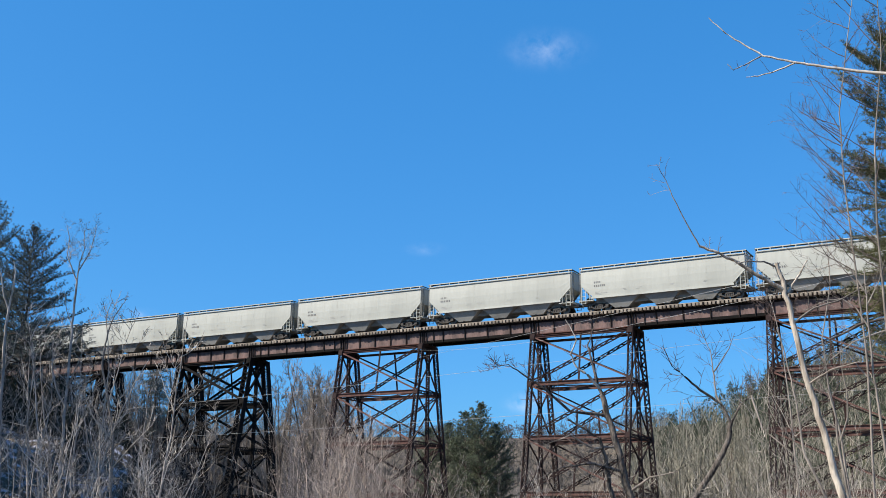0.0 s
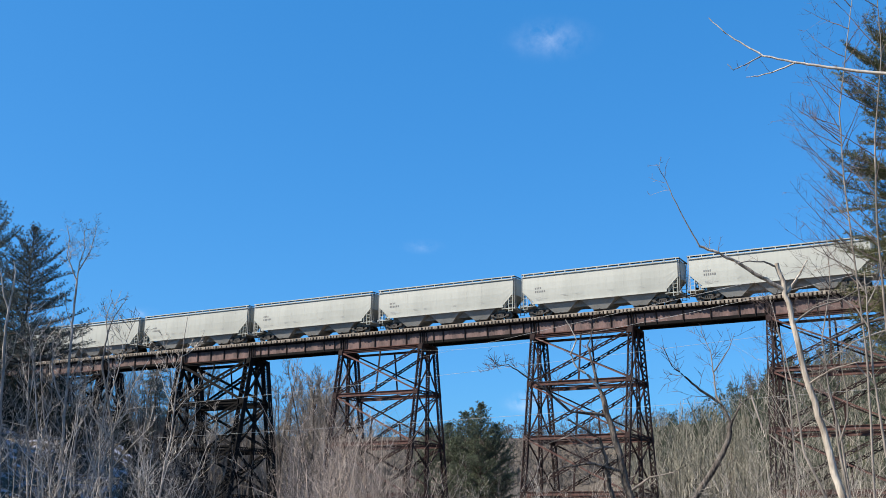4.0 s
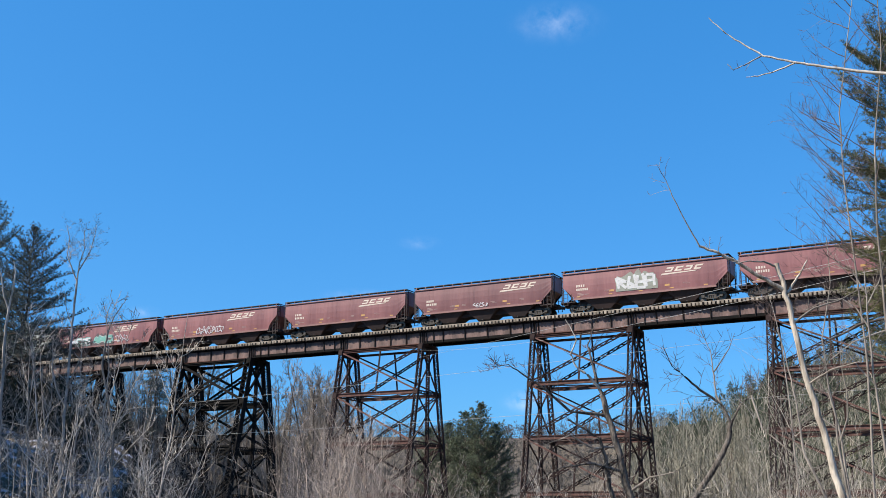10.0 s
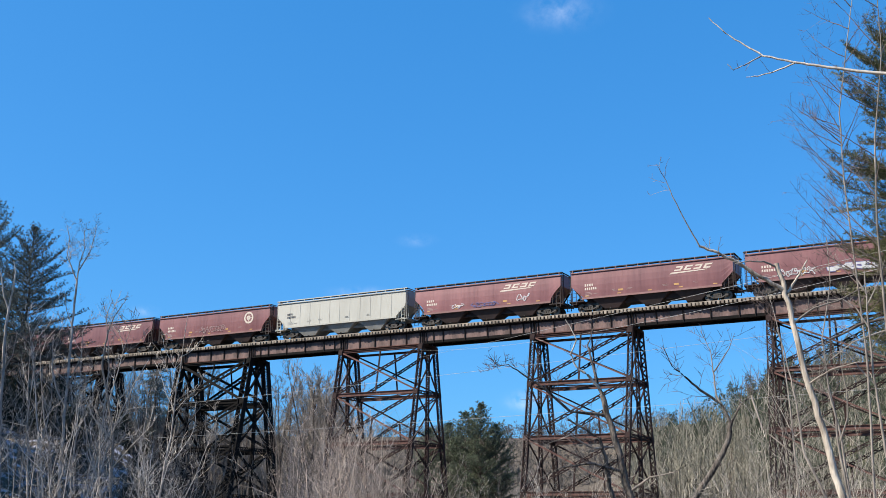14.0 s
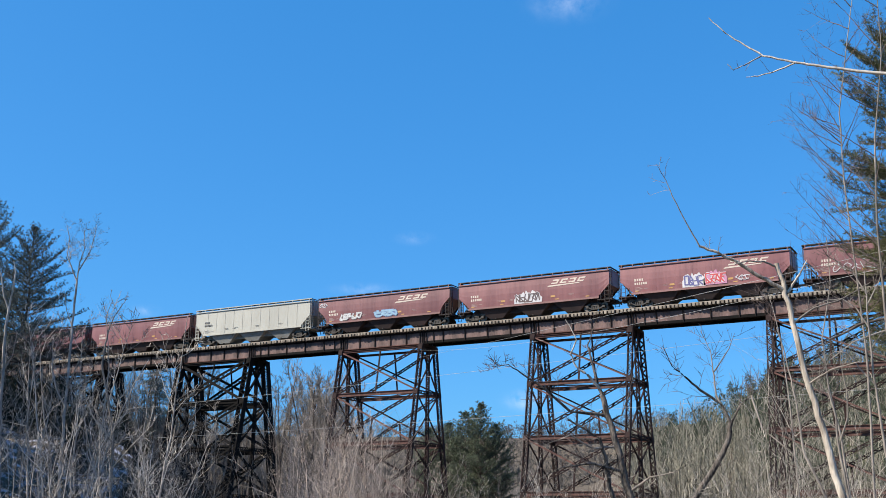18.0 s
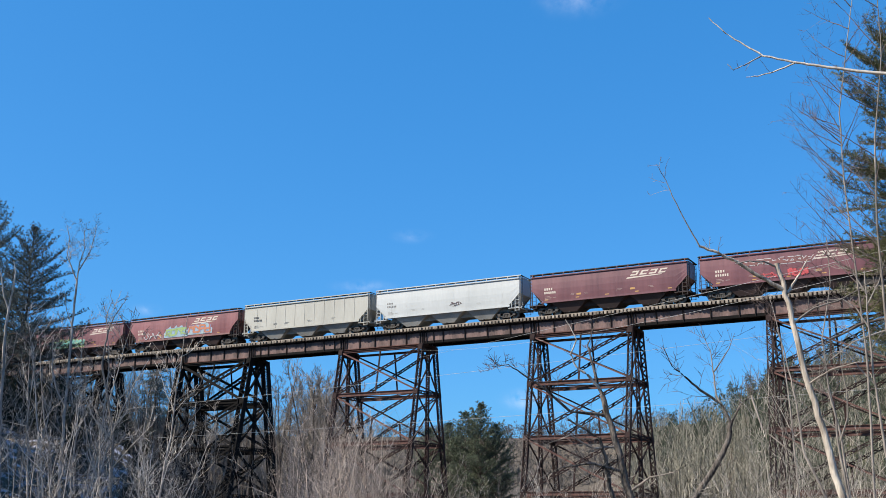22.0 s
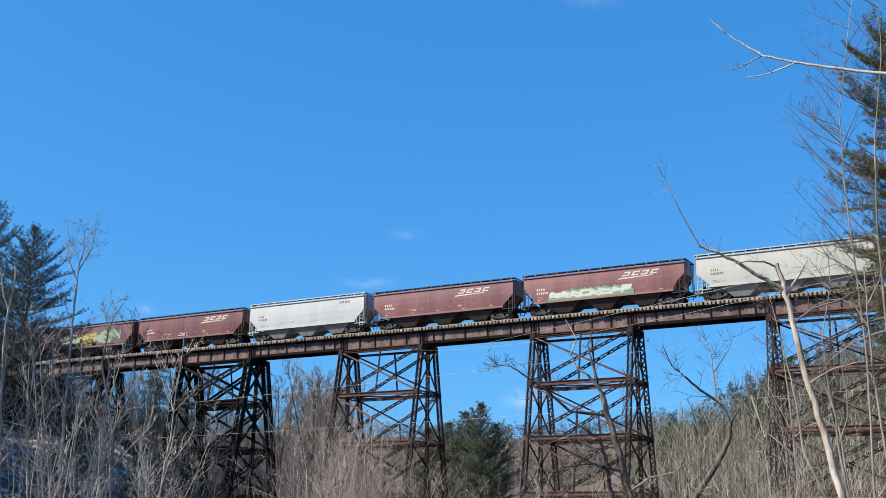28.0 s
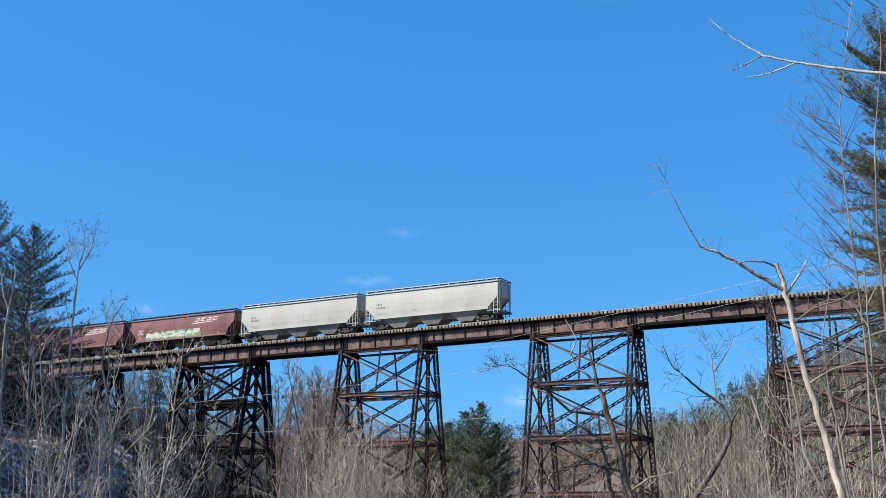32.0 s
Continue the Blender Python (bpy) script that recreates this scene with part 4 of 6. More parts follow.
def fork(rnd, vs, fs, pts, r0, level, spread, twigs, length, lift=0.08, thin=0.004, bend=0.3):
    """Branches along a path, and branches on those."""
    n = len(pts)
    for k in range(twigs):
        i = rnd.randint(max(1, int(n * 0.3)), n - 1)
        run = (pts[i] - pts[i - 1]).normalized()
        side = Vector((rnd.gauss(0, 1), rnd.gauss(0, 1), rnd.gauss(0.35, 0.6)))
        side = (side - run * side.dot(run))
        if side.length < 1e-3:
            continue
        way = run * rnd.uniform(0.5, 1.0) + side.normalized() * spread
        ln = length * rnd.uniform(0.5, 1.1) * (1.15 - 0.6 * i / n)
        r = max(thin, r0 * rnd.uniform(0.35, 0.55) * (1.1 - 0.7 * i / n))
        q = wander(rnd, pts[i - 1].lerp(pts[i], rnd.random()), way, ln, 5 if level else 3, bend, lift)
        m = len(q)
        tube(vs, fs, q, [r + (thin * 0.6 - r) * j / (m - 1) for j in range(m)], 4 if level > 1 else 3)
        if level:
            fork(rnd, vs, fs, q, r, level - 1, spread, max(2, int(twigs * 0.6)), ln * 0.5, lift, thin, bend)


def limb(vs, fs, pts, r0, r1, sides=7):
    n = len(pts)
    tube(vs, fs, pts, [r0 + (r1 - r0) * i / (n - 1) for i in range(n)], sides)


def denser(pts, k, rnd, jitter):
    """More points along a path, with small kinks."""
    out = []
    for a, b in zip(pts, pts[1:]):
        for i in range(k):
            p = Vector(a).lerp(Vector(b), i / k)
            if out:
                p += Vector((rnd.uniform(-jitter, jitter), rnd.uniform(-jitter, jitter), rnd.uniform(-jitter, jitter)))
            out.append(p)
    return out + [Vector(pts[-1])]


def shaped_tree(name, label, seed, limbs, bark, twig_mat, twigs=3, length=0.7, level=1, lift=0.05, thin=0.004, bend=0.3):
    """A tree from its main limbs, each (points, start radius, end radius, twigs); twigs grow on them by chance."""
    rnd = random.Random(seed)
    foot = Vector(limbs[0][0][0])
    foot.z = height(foot.x, foot.y) - 0.1
    t = thing(name, label, "tree", at=foot)
    tv, tf = [], []
    for i, (pts, ra, rb, tw, mat) in enumerate(limbs):
        pts = [Vector(p) - foot for p in pts]
        if i == 0:
            pts = [Vector((pts[0].x * 0.5, pts[0].y * 0.5, 0))] + pts
        path = denser(pts, 4, rnd, max(0.006, ra * (0.24 if i == 0 else 0.3)))
        vs, fs = [], []
        limb(vs, fs, path, ra, rb, 9 if i == 0 else 6)
        part("trunk" if i == 0 else "limb", (vs, fs), mat or bark, t)
        if tw:
            fork(rnd, tv, tf, path, max(rb, ra * 0.5), level, 0.9, tw, length, lift, thin, bend)
    if tv:
        part("crown", (tv, tf), twig_mat, t)
    return t


def bare_tree_mesh(seed, tall, r, n_limbs, level=2, crown=0.35, spread=0.8, thin=0.006, lean=0.05, crook=0.06):
    rnd = random.Random(seed)
    vs, fs = [], []
    path = wander(rnd, (0, 0, 0), (rnd.uniform(-lean, lean), rnd.uniform(-lean, lean), 1), tall, 10, crook, 0.05)
    limb(vs, fs, path, r, thin, 6)
    tv, tf = [], []
    low = int(len(path) * crown)
    fork(rnd, tv, tf, path[low:], r * 0.7, level, spread, n_limbs, tall * 0.32, 0.12, thin)
    return (vs, fs), (tv, tf)


def bare_tree(name, label, spot, seed, tall, r, n_limbs, bark, twig, level=2, crown=0.35, spread=0.8, thin=0.006, lean=0.05):
    t = thing(name, label, "tree", at=spot - Vector((0, 0, 0.2)))
    a, b = bare_tree_mesh(seed, tall, r, n_limbs, level, crown, spread, thin, lean)
    part("trunk", a, bark, t)
    part("crown", b, twig, t)
    return t


def tuft(rnd, vs, fs, p, size, way, n, slim=0.08):
    """A brush of needle blades."""
    for k in range(n):
        d = Vector((rnd.gauss(0, 1), rnd.gauss(0, 1), rnd.gauss(0.15, 0.8)))
        d = (d.normalized() * 0.9 + way * 0.7).normalized() * size * rnd.uniform(0.6, 1.1)
        s = d.orthogonal().normalized()
        s = (s * math.cos(k * 2.4) + d.normalized().cross(s) * math.sin(k * 2.4)) * size * slim
        b = len(vs)
        vs.extend((p - s * 0.4, p + s * 0.4, p + d * 0.6 + s, p + d))
        fs.append((b, b + 1, b + 2, b + 3))


def pine_mesh(seed, tall, wide, bare=0.2, whorls=16, boughs=5, dens=1.0, size=0.42, shape="plume", blades=7):
    """A conifer: straight trunk, whorls of boughs, needle brushes along each bough."""
    rnd = random.Random(seed)
    tv, tf, nv, nf = [], [], [], []
    limb(tv, tf, [Vector((0.12 * math.sin(i * 1.3), 0.1 * math.cos(i * 1.7), tall * i / 8)) for i in range(9)], tall * 0.013, 0.03, 7)
    for w in range(whorls):
        f = bare + (1 - bare) * (w + rnd.uniform(-0.3, 0.3)) / whorls
        z = tall * min(0.985, f)
        g = (f - bare) / (1 - bare)
        if shape == "plume":
            reach = wide * (0.5 + 0.5 * math.sin(math.pi * min(1, 0.2 + 0.72 * g))) * (1 - g) ** 0.33
        else:
            reach = wide * (1.02 - g) ** 0.85
        a0 = rnd.uniform(0, 6.28)
        for k in range(boughs):
            ln = reach * rnd.uniform(0.55, 1.15)
            if rnd.random() < 0.12:
                continue
            a = a0 + 6.283 * k / boughs + rnd.uniform(-0.35, 0.35)
            rise = rnd.uniform(0.05, 0.4) if shape == "plume" else rnd.uniform(-0.35, 0.0)
            path = wander(rnd, (0, 0, z), (math.cos(a), math.sin(a), rise), ln, 5, 0.12, 0.03)
            limb(tv, tf, path, 0.02 + ln * 0.012, 0.012, 4)
            m = max(3, int(ln * 4.2 * dens))
            for q in range(m):
                u = 0.25 + 0.75 * (q + rnd.random()) / m
                i = min(4, int(u * 5))
                p = path[i].lerp(path[i + 1], u * 5 - i) if u < 1 else path[-1]
                run = (path[i + 1] - path[i]).normalized()
                side = run.cross(Vector((0, 0, 1)))
                p = p + side * rnd.uniform(-0.38, 0.38) * ln * (0.45 + 0.2 * math.sin(u * 3)) + Vector((0, 0, rnd.uniform(-0.1, 0.22)))
                tuft(rnd, nv, nf, p, size * rnd.uniform(0.7, 1.25), (run + Vector((0, 0, 0.35))).normalized(), blades)
    return (tv, tf), (nv, nf)


def plumed_pine_mesh(seed, tall, wide, bare, whorls, boughs, size, blades, gap, step, slim=0.1, taper=2.4, loose=0.2, climb=0.35):
    """A white pine seen well: boughs in whorls, side branchlets on each bough, needle brushes along every branchlet."""
    rnd = random.Random(seed)
    tv, tf, nv, nf = [], [], [], []
    limb(tv, tf, [Vector((0.1 * math.sin(i * 1.3), 0.1 * math.cos(i * 1.7), tall * i / 10)) for i in range(11)], tall * 0.011, 0.02, 7)
    up = Vector((0, 0, 1))
    for w in range(whorls + 1):
        f = bare + (1 - bare) * (w + rnd.uniform(-loose, loose)) / whorls
        g = min(1.0, max(0.0, (f - bare) / (1 - bare)))
        z = tall * min(0.985, f)
        reach = 0.35 + wide * (1 - math.exp(-taper * (1 - g)))
        a0 = rnd.uniform(0, 6.28)
        for k in range(boughs):
            if rnd.random() < 0.1:
                continue
            ln = reach * rnd.uniform(0.5, 1.12)
            a = a0 + 6.283 * k / boughs + rnd.uniform(-0.4, 0.4)
            rise = rnd.uniform(-0.12, 0.25) + 1.5 * g ** 4 + climb * g
            path = wander(rnd, (0, 0, z), (math.cos(a), math.sin(a), rise), ln, 6, 0.1, 0.05)
            limb(tv, tf, path, 0.018 + ln * 0.009, 0.008, 4)
            n = max(3, int(ln / gap))
            for q in range(n + 1):
                u = min(0.999, 0.2 + 0.8 * (q + rnd.uniform(-0.3, 0.3)) / n)
                u = max(0.1, u)
                i = int(u * 6)
                p = path[i].lerp(path[i + 1], u * 6 - i)
                run = (path[i + 1] - path[i]).normalized()
                side = run.cross(up).normalized() * (1 if q % 2 else -1)
                way = (run * rnd.uniform(0.6, 1.1) + side * rnd.uniform(0.35, 1.0) + up * rnd.uniform(-0.05, 0.45)).normalized()
                bl = min(1.7, (0.2 + ln * 0.3 * (1.15 - 0.75 * u)) * rnd.uniform(0.6, 1.2))
                tip = p + way * bl
                tube(tv, tf, [p, tip], [0.009, 0.004], 3)
                m = max(1, int(bl / step))
                for e in range(m):
                    c = p.lerp(tip, (e + 0.7 + rnd.uniform(-0.2, 0.3)) / m)
                    tuft(rnd, nv, nf, c, size * rnd.uniform(0.7, 1.2), (way + up * 0.4).normalized(), blades, slim)
    return (tv, tf), (nv, nf)


def pine(label, spot, mesh, needle=None, bark=None, turn=0.0, name="pine_tree"):
    t = thing(name, label, "tree", at=spot - Vector((0, 0, 0.2)))
    t.rotation_euler = (0, 0, turn)
    part("trunk", mesh[0], bark or BARK_DARK, t)
    part("crown", mesh[1], needle or NEEDLE, t)
    return t


def build_pines():
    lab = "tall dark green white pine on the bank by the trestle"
    for seed, x, y, top, wide, bare in ((3, 2.0, -32.9, 10.7, 6.6, 0.36), (8, 9.3, -33.5, 6.9, 6.4, 0.42)):
        spot = Vector((x, y, height(x, y)))
        tagged(pine(lab, spot, plumed_pine_mesh(seed, top - spot.z, wide, bare, 24, 7, 0.27, 13, 0.31, 0.26, 0.085), NEEDLE), group="pines on the bank")
    # pines out of view, added to shade the far towers and snowy bank
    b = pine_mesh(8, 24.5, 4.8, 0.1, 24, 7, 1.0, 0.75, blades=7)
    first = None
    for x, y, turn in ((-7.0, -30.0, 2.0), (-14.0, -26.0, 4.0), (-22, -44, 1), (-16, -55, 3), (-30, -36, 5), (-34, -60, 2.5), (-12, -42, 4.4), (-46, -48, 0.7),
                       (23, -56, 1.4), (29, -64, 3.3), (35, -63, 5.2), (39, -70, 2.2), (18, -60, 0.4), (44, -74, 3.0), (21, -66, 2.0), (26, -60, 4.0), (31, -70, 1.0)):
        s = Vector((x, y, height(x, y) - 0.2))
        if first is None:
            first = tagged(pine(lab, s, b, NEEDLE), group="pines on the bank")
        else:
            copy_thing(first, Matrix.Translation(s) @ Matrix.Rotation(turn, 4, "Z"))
    c = plumed_pine_mesh(16, 10.5, 3.6, 0.06, 14, 6, 0.36, 8, 0.45, 0.36, 0.1)
    t = None
    for x, y, turn in ((-14, -19, 1), (-17, -10, 3), (-9, -22, 4), (-5, -21, 2), (0, -25, 5)):
        s = Vector((x, y, height(x, y) - 0.2))
        if t is None:
            t = tagged(pine("dark green pine crowding the far end of the trestle", s, c, NEEDLE), group="pines by the far end")
        else:
            copy_thing(t, Matrix.Translation(s) @ Matrix.Rotation(turn, 4, "Z"))
    # hemlocks added as a dark backdrop, shade put into their needle colour
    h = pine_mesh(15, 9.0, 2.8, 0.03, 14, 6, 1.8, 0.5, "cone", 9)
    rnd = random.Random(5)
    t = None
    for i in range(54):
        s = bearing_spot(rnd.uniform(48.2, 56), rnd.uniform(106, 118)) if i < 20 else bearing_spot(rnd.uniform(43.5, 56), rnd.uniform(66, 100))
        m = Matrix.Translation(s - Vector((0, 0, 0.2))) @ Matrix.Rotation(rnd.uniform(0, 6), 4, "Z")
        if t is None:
            t = tagged(pine("young hemlock added on the bank, its needles coloured shade-dark", s, h, HEMLOCK, name="hemlock_tree"), group="young hemlocks on the bank")
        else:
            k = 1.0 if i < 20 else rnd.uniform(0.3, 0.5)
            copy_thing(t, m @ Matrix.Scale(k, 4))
    # lone pine in the valley behind the trestle
    p = plumed_pine_mesh(21, 21.6, 5.2, 0.03, 22, 9, 0.5, 13, 0.5, 0.42, 0.1, 5.0)
    s = bearing_spot(27.0, 182)
    t = pine("bushy green white pine in the valley behind the trestle", s, p, NEEDLE_MID)
    for bb, dd, k, turn in ((26.2, 184, 0.86, 2.0), (27.8, 187, 0.95, 4.0), (28.7, 190, 0.86, 1.2), (29.7, 196, 0.8, 5.1)):
        copy_thing(t, Matrix.Translation(bearing_spot(bb, dd) - Vector((0, 0, 0.2))) @ Matrix.Rotation(turn, 4, "Z") @ Matrix.Scale(k, 4))
    # spruce behind the far towers
    p = pine_mesh(31, 21, 3.8, 0.05, 26, 8, 1.7, 0.5, "cone")
    pine("narrow spruce among bare trees behind the trestle", bearing_spot(44.0, 190), p, NEEDLE, name="spruce_tree")
    # pine close by, its boughs reaching into the view
    s = bearing_spot(4.5, 42)
    p = plumed_pine_mesh(41, 21.0, 2.75, 0.40, 10, 15, 0.165, 14, 0.12, 0.11, 0.065, 6.0, 0.35, 0.06)
    pine("white pine with olive green plumes of needles", s, p, NEEDLE_OLIVE, BARK, 0.8)
    p = pine_mesh(42, 12.5, 3.0, 0.1, 14, 6, 1.3, 0.34, blades=10)
    pine("young white pine behind the trestle bank", bearing_spot(8.3, 150), p, NEEDLE_OLIVE, BARK)
    pine("young white pine behind the trestle bank", bearing_spot(11.0, 165), p, NEEDLE_OLIVE, BARK, 1.5)


build_pines()


def build_near_trees():
    shaped_tree("dead_tree", "barkless pale dead tree with a broken top", 5, [
        ([(91.01, -82.39, -21.06), (90.85, -82.41, -20.41), (90.69, -82.44, -19.60), (90.49, -82.47, -18.61), (90.32, -82.51, -17.53), (90.20, -82.53, -16.87), (90.11, -82.55, -16.43)], 0.078, 0.042, 0, DEAD_WOOD),
        ([(90.23, -82.52, -16.99), (89.84, -82.81, -16.72), (89.49, -83.09, -16.45), (89.20, -83.37, -16.30), (88.90, -83.55, -16.18)], 0.042, 0.022, 4, DEAD_WOOD),
        ([(88.91, -83.55, -16.19), (88.73, -83.70, -15.75), (88.52, -83.87, -15.22), (88.41, -83.90, -14.88), (88.29, -84.04, -14.60)], 0.015, 0.005, 5, BARK),
        ([(90.09, -82.55, -16.49), (89.92, -82.79, -16.43), (89.71, -83.04, -16.45), (89.49, -83.30, -16.54)], 0.022, 0.008, 2, BARK),
        ([(90.25, -82.52, -17.03), (90.43, -82.28, -16.69), (90.59, -82.05, -16.31)], 0.03, 0.012, 1, DEAD_WOOD),
        ([(90.33, -82.50, -17.61), (90.68, -82.24, -17.30), (91.14, -81.86, -17.10), (91.63, -81.49, -16.75)], 0.022, 0.008, 5, BARK),
        ([(90.51, -82.47, -18.77), (90.98, -82.80, -18.57), (91.52, -83.12, -18.50)], 0.02, 0.008, 4, BARK),
    ], DEAD_WOOD, BARK, length=0.6, level=1)
    shaped_tree("leafless_tree", "leafless tree with a long dead bough stripped of its bark", 6, [
        ([(93.18, -89.18, -21.07), (93.35, -89.17, -19.16), (93.47, -89.16, -17.41), (93.51, -89.16, -16.08), (93.53, -89.16, -14.91), (93.59, -89.15, -13.71)], 0.16, 0.05, 4, BARK),
        ([(93.51, -89.16, -16.09), (92.98, -89.20, -15.68), (92.52, -89.24, -15.55), (92.11, -89.30, -15.43), (91.87, -89.34, -15.34), (91.49, -89.41, -15.20), (91.27, -89.45, -15.01), (91.03, -89.51, -14.81), (90.83, -89.56, -14.55)], 0.024, 0.006, 0, PALE_WOOD),
        ([(91.49, -89.41, -15.19), (91.27, -89.56, -15.35), (91.15, -89.69, -15.45), (91.08, -89.70, -15.35)], 0.01, 0.004, 2, BARK),
        ([(91.88, -89.34, -15.36), (91.60, -89.29, -15.41), (91.36, -89.23, -15.40), (91.22, -89.26, -15.40)], 0.012, 0.004, 1, PALE_WOOD),
    ], BARK, BARK, length=0.25, level=0)
    shaped_tree("leaning_tree", "leaning dark leafless tree with spreading crooked branches", 7, [
        ([(85.55, -74.42, -21.16), (86.08, -74.27, -20.39), (86.61, -74.12, -19.57), (86.87, -74.05, -18.97), (86.92, -74.04, -18.62)], 0.095, 0.062, 0, MOTTLED),
        ([(86.92, -74.04, -18.65), (86.73, -74.09, -18.16), (86.26, -74.42, -17.75), (85.96, -74.82, -17.44), (85.71, -75.10, -17.16), (85.57, -75.46, -16.65)], 0.05, 0.008, 9, MOTTLED),
        ([(86.82, -74.07, -18.42), (86.55, -73.93, -17.86), (86.47, -73.85, -17.15), (86.41, -73.76, -16.61), (86.15, -73.73, -16.00)], 0.034, 0.006, 9, BARK),
        ([(86.92, -74.04, -18.65), (87.22, -73.97, -18.11), (87.60, -73.57, -17.72), (87.88, -73.31, -17.12)], 0.034, 0.006, 8, MOTTLED),
        ([(86.47, -73.85, -17.23), (86.91, -73.73, -16.58), (87.08, -73.69, -16.15)], 0.02, 0.006, 2, BARK),
        ([(87.46, -73.81, -17.89), (87.76, -74.05, -18.82), (88.47, -74.21, -19.44), (89.02, -74.41, -20.17)], 0.03, 0.008, 4, BARK),
    ], BARK_DARK, TWIG_DARK, length=1.15, level=1, thin=0.006, bend=0.16)
    shaped_tree("crooked_tree", "crooked leafless tree with a snapped pale limb", 9, [
        ([(84.50, -74.76, -21.09), (84.27, -74.84, -20.43), (84.07, -74.91, -19.46), (83.84, -74.99, -18.49), (83.68, -75.05, -17.84)], 0.115, 0.075, 0, MOTTLED),
        ([(84.01, -74.93, -21.10), (83.86, -75.20, -20.29), (83.79, -75.22, -19.54), (83.67, -75.38, -19.02), (83.33, -75.72, -18.77), (83.02, -75.96, -18.55)], 0.075, 0.02, 9, MOTTLED),
        ([(83.68, -75.05, -17.87), (83.57, -75.09, -17.53), (83.44, -75.14, -16.89), (83.34, -75.18, -16.45), (83.56, -75.10, -15.78)], 0.057, 0.008, 9, MOTTLED),
        ([(83.64, -75.07, -17.68), (83.39, -75.38, -17.30), (83.14, -75.58, -17.09), (83.04, -75.73, -16.76)], 0.047, 0.02, 1, PALE_WOOD),
        ([(83.20, -75.67, -16.35), (83.09, -75.71, -16.08), (82.92, -75.78, -15.76)], 0.018, 0.01, 0, PALE_WOOD),
        ([(83.04, -75.73, -16.76), (83.14, -75.69, -16.51), (83.20, -75.67, -16.35)], 0.027, 0.018, 0, PALE_WOOD),
        ([(83.78, -75.01, -18.38), (83.01, -75.74, -18.34), (82.55, -76.37, -17.78), (82.15, -76.77, -17.42), (81.82, -77.15, -17.16), (81.47, -77.54, -17.22)], 0.047, 0.007, 16, MOTTLED),
        ([(83.99, -74.94, -19.23), (83.56, -75.53, -19.33), (83.12, -76.03, -18.98), (82.54, -76.60, -19.30), (82.21, -76.96, -19.02)], 0.035, 0.006, 15, BARK),
        ([(84.11, -74.89, -19.91), (83.59, -75.62, -19.71), (82.94, -76.42, -19.86), (82.51, -76.94, -20.20)], 0.049, 0.008, 15, MOTTLED),
        ([(83.86, -74.98, -18.54), (84.09, -74.69, -18.37), (84.22, -74.43, -17.80), (84.35, -74.28, -17.16)], 0.032, 0.006, 9, MOTTLED),
        ([(84.27, -74.84, -20.46), (84.88, -74.84, -20.06), (85.65, -74.81, -19.93)], 0.041, 0.012, 3, BARK),
    ], BARK_DARK, TWIG_DARK, length=1.1, level=1, thin=0.006, bend=0.16)
    shaped_tree("leafless_tree", "grey crooked leafless tree with tangled boughs", 91, [
        ([(90.59, -78.40, -21.28), (90.44, -78.43, -20.70), (90.32, -78.45, -19.63), (90.32, -78.45, -19.02), (90.20, -78.47, -18.40)], 0.036, 0.02, 0, BARK),
        ([(90.32, -78.45, -19.63), (90.55, -78.41, -19.03), (90.58, -78.41, -18.42), (90.49, -78.42, -17.79), (90.57, -78.41, -17.29)], 0.022, 0.006, 8, BARK),
        ([(90.33, -78.45, -19.27), (89.87, -78.52, -18.89), (89.66, -78.56, -18.66), (89.19, -78.65, -18.56), (88.85, -78.72, -18.36)], 0.02, 0.005, 9, BARK),
        ([(91.61, -79.28, -17.07), (91.07, -79.35, -17.17), (90.80, -79.39, -17.32), (90.49, -79.43, -17.45), (90.36, -79.45, -17.60), (90.05, -79.51, -17.42)], 0.03, 0.008, 7, BARK_DARK),
        ([(91.59, -79.28, -17.32), (90.93, -79.37, -17.54), (90.41, -79.44, -17.93), (90.08, -79.50, -18.51)], 0.018, 0.005, 8, BARK),
    ], BARK, BARK, length=0.7, level=1)
    shaped_tree("leafless_tree", "slim leaning leafless tree beside a dead trunk", 92, [
        ([(89.99, -77.49, -21.28), (89.79, -77.52, -20.62), (89.43, -77.59, -19.71), (89.38, -77.59, -19.04), (89.32, -77.60, -18.42), (89.20, -77.63, -17.60), (89.03, -77.66, -16.79)], 0.04, 0.01, 8, BARK),
        ([(89.38, -77.59, -19.04), (89.71, -77.53, -18.66), (89.88, -77.50, -18.28), (89.89, -77.50, -17.76)], 0.018, 0.005, 8, BARK),
        ([(89.43, -77.59, -19.71), (89.12, -77.64, -19.29), (88.96, -77.68, -18.90), (88.49, -77.78, -18.70)], 0.018, 0.005, 8, BARK),
    ], BARK, BARK, length=0.7, level=1)
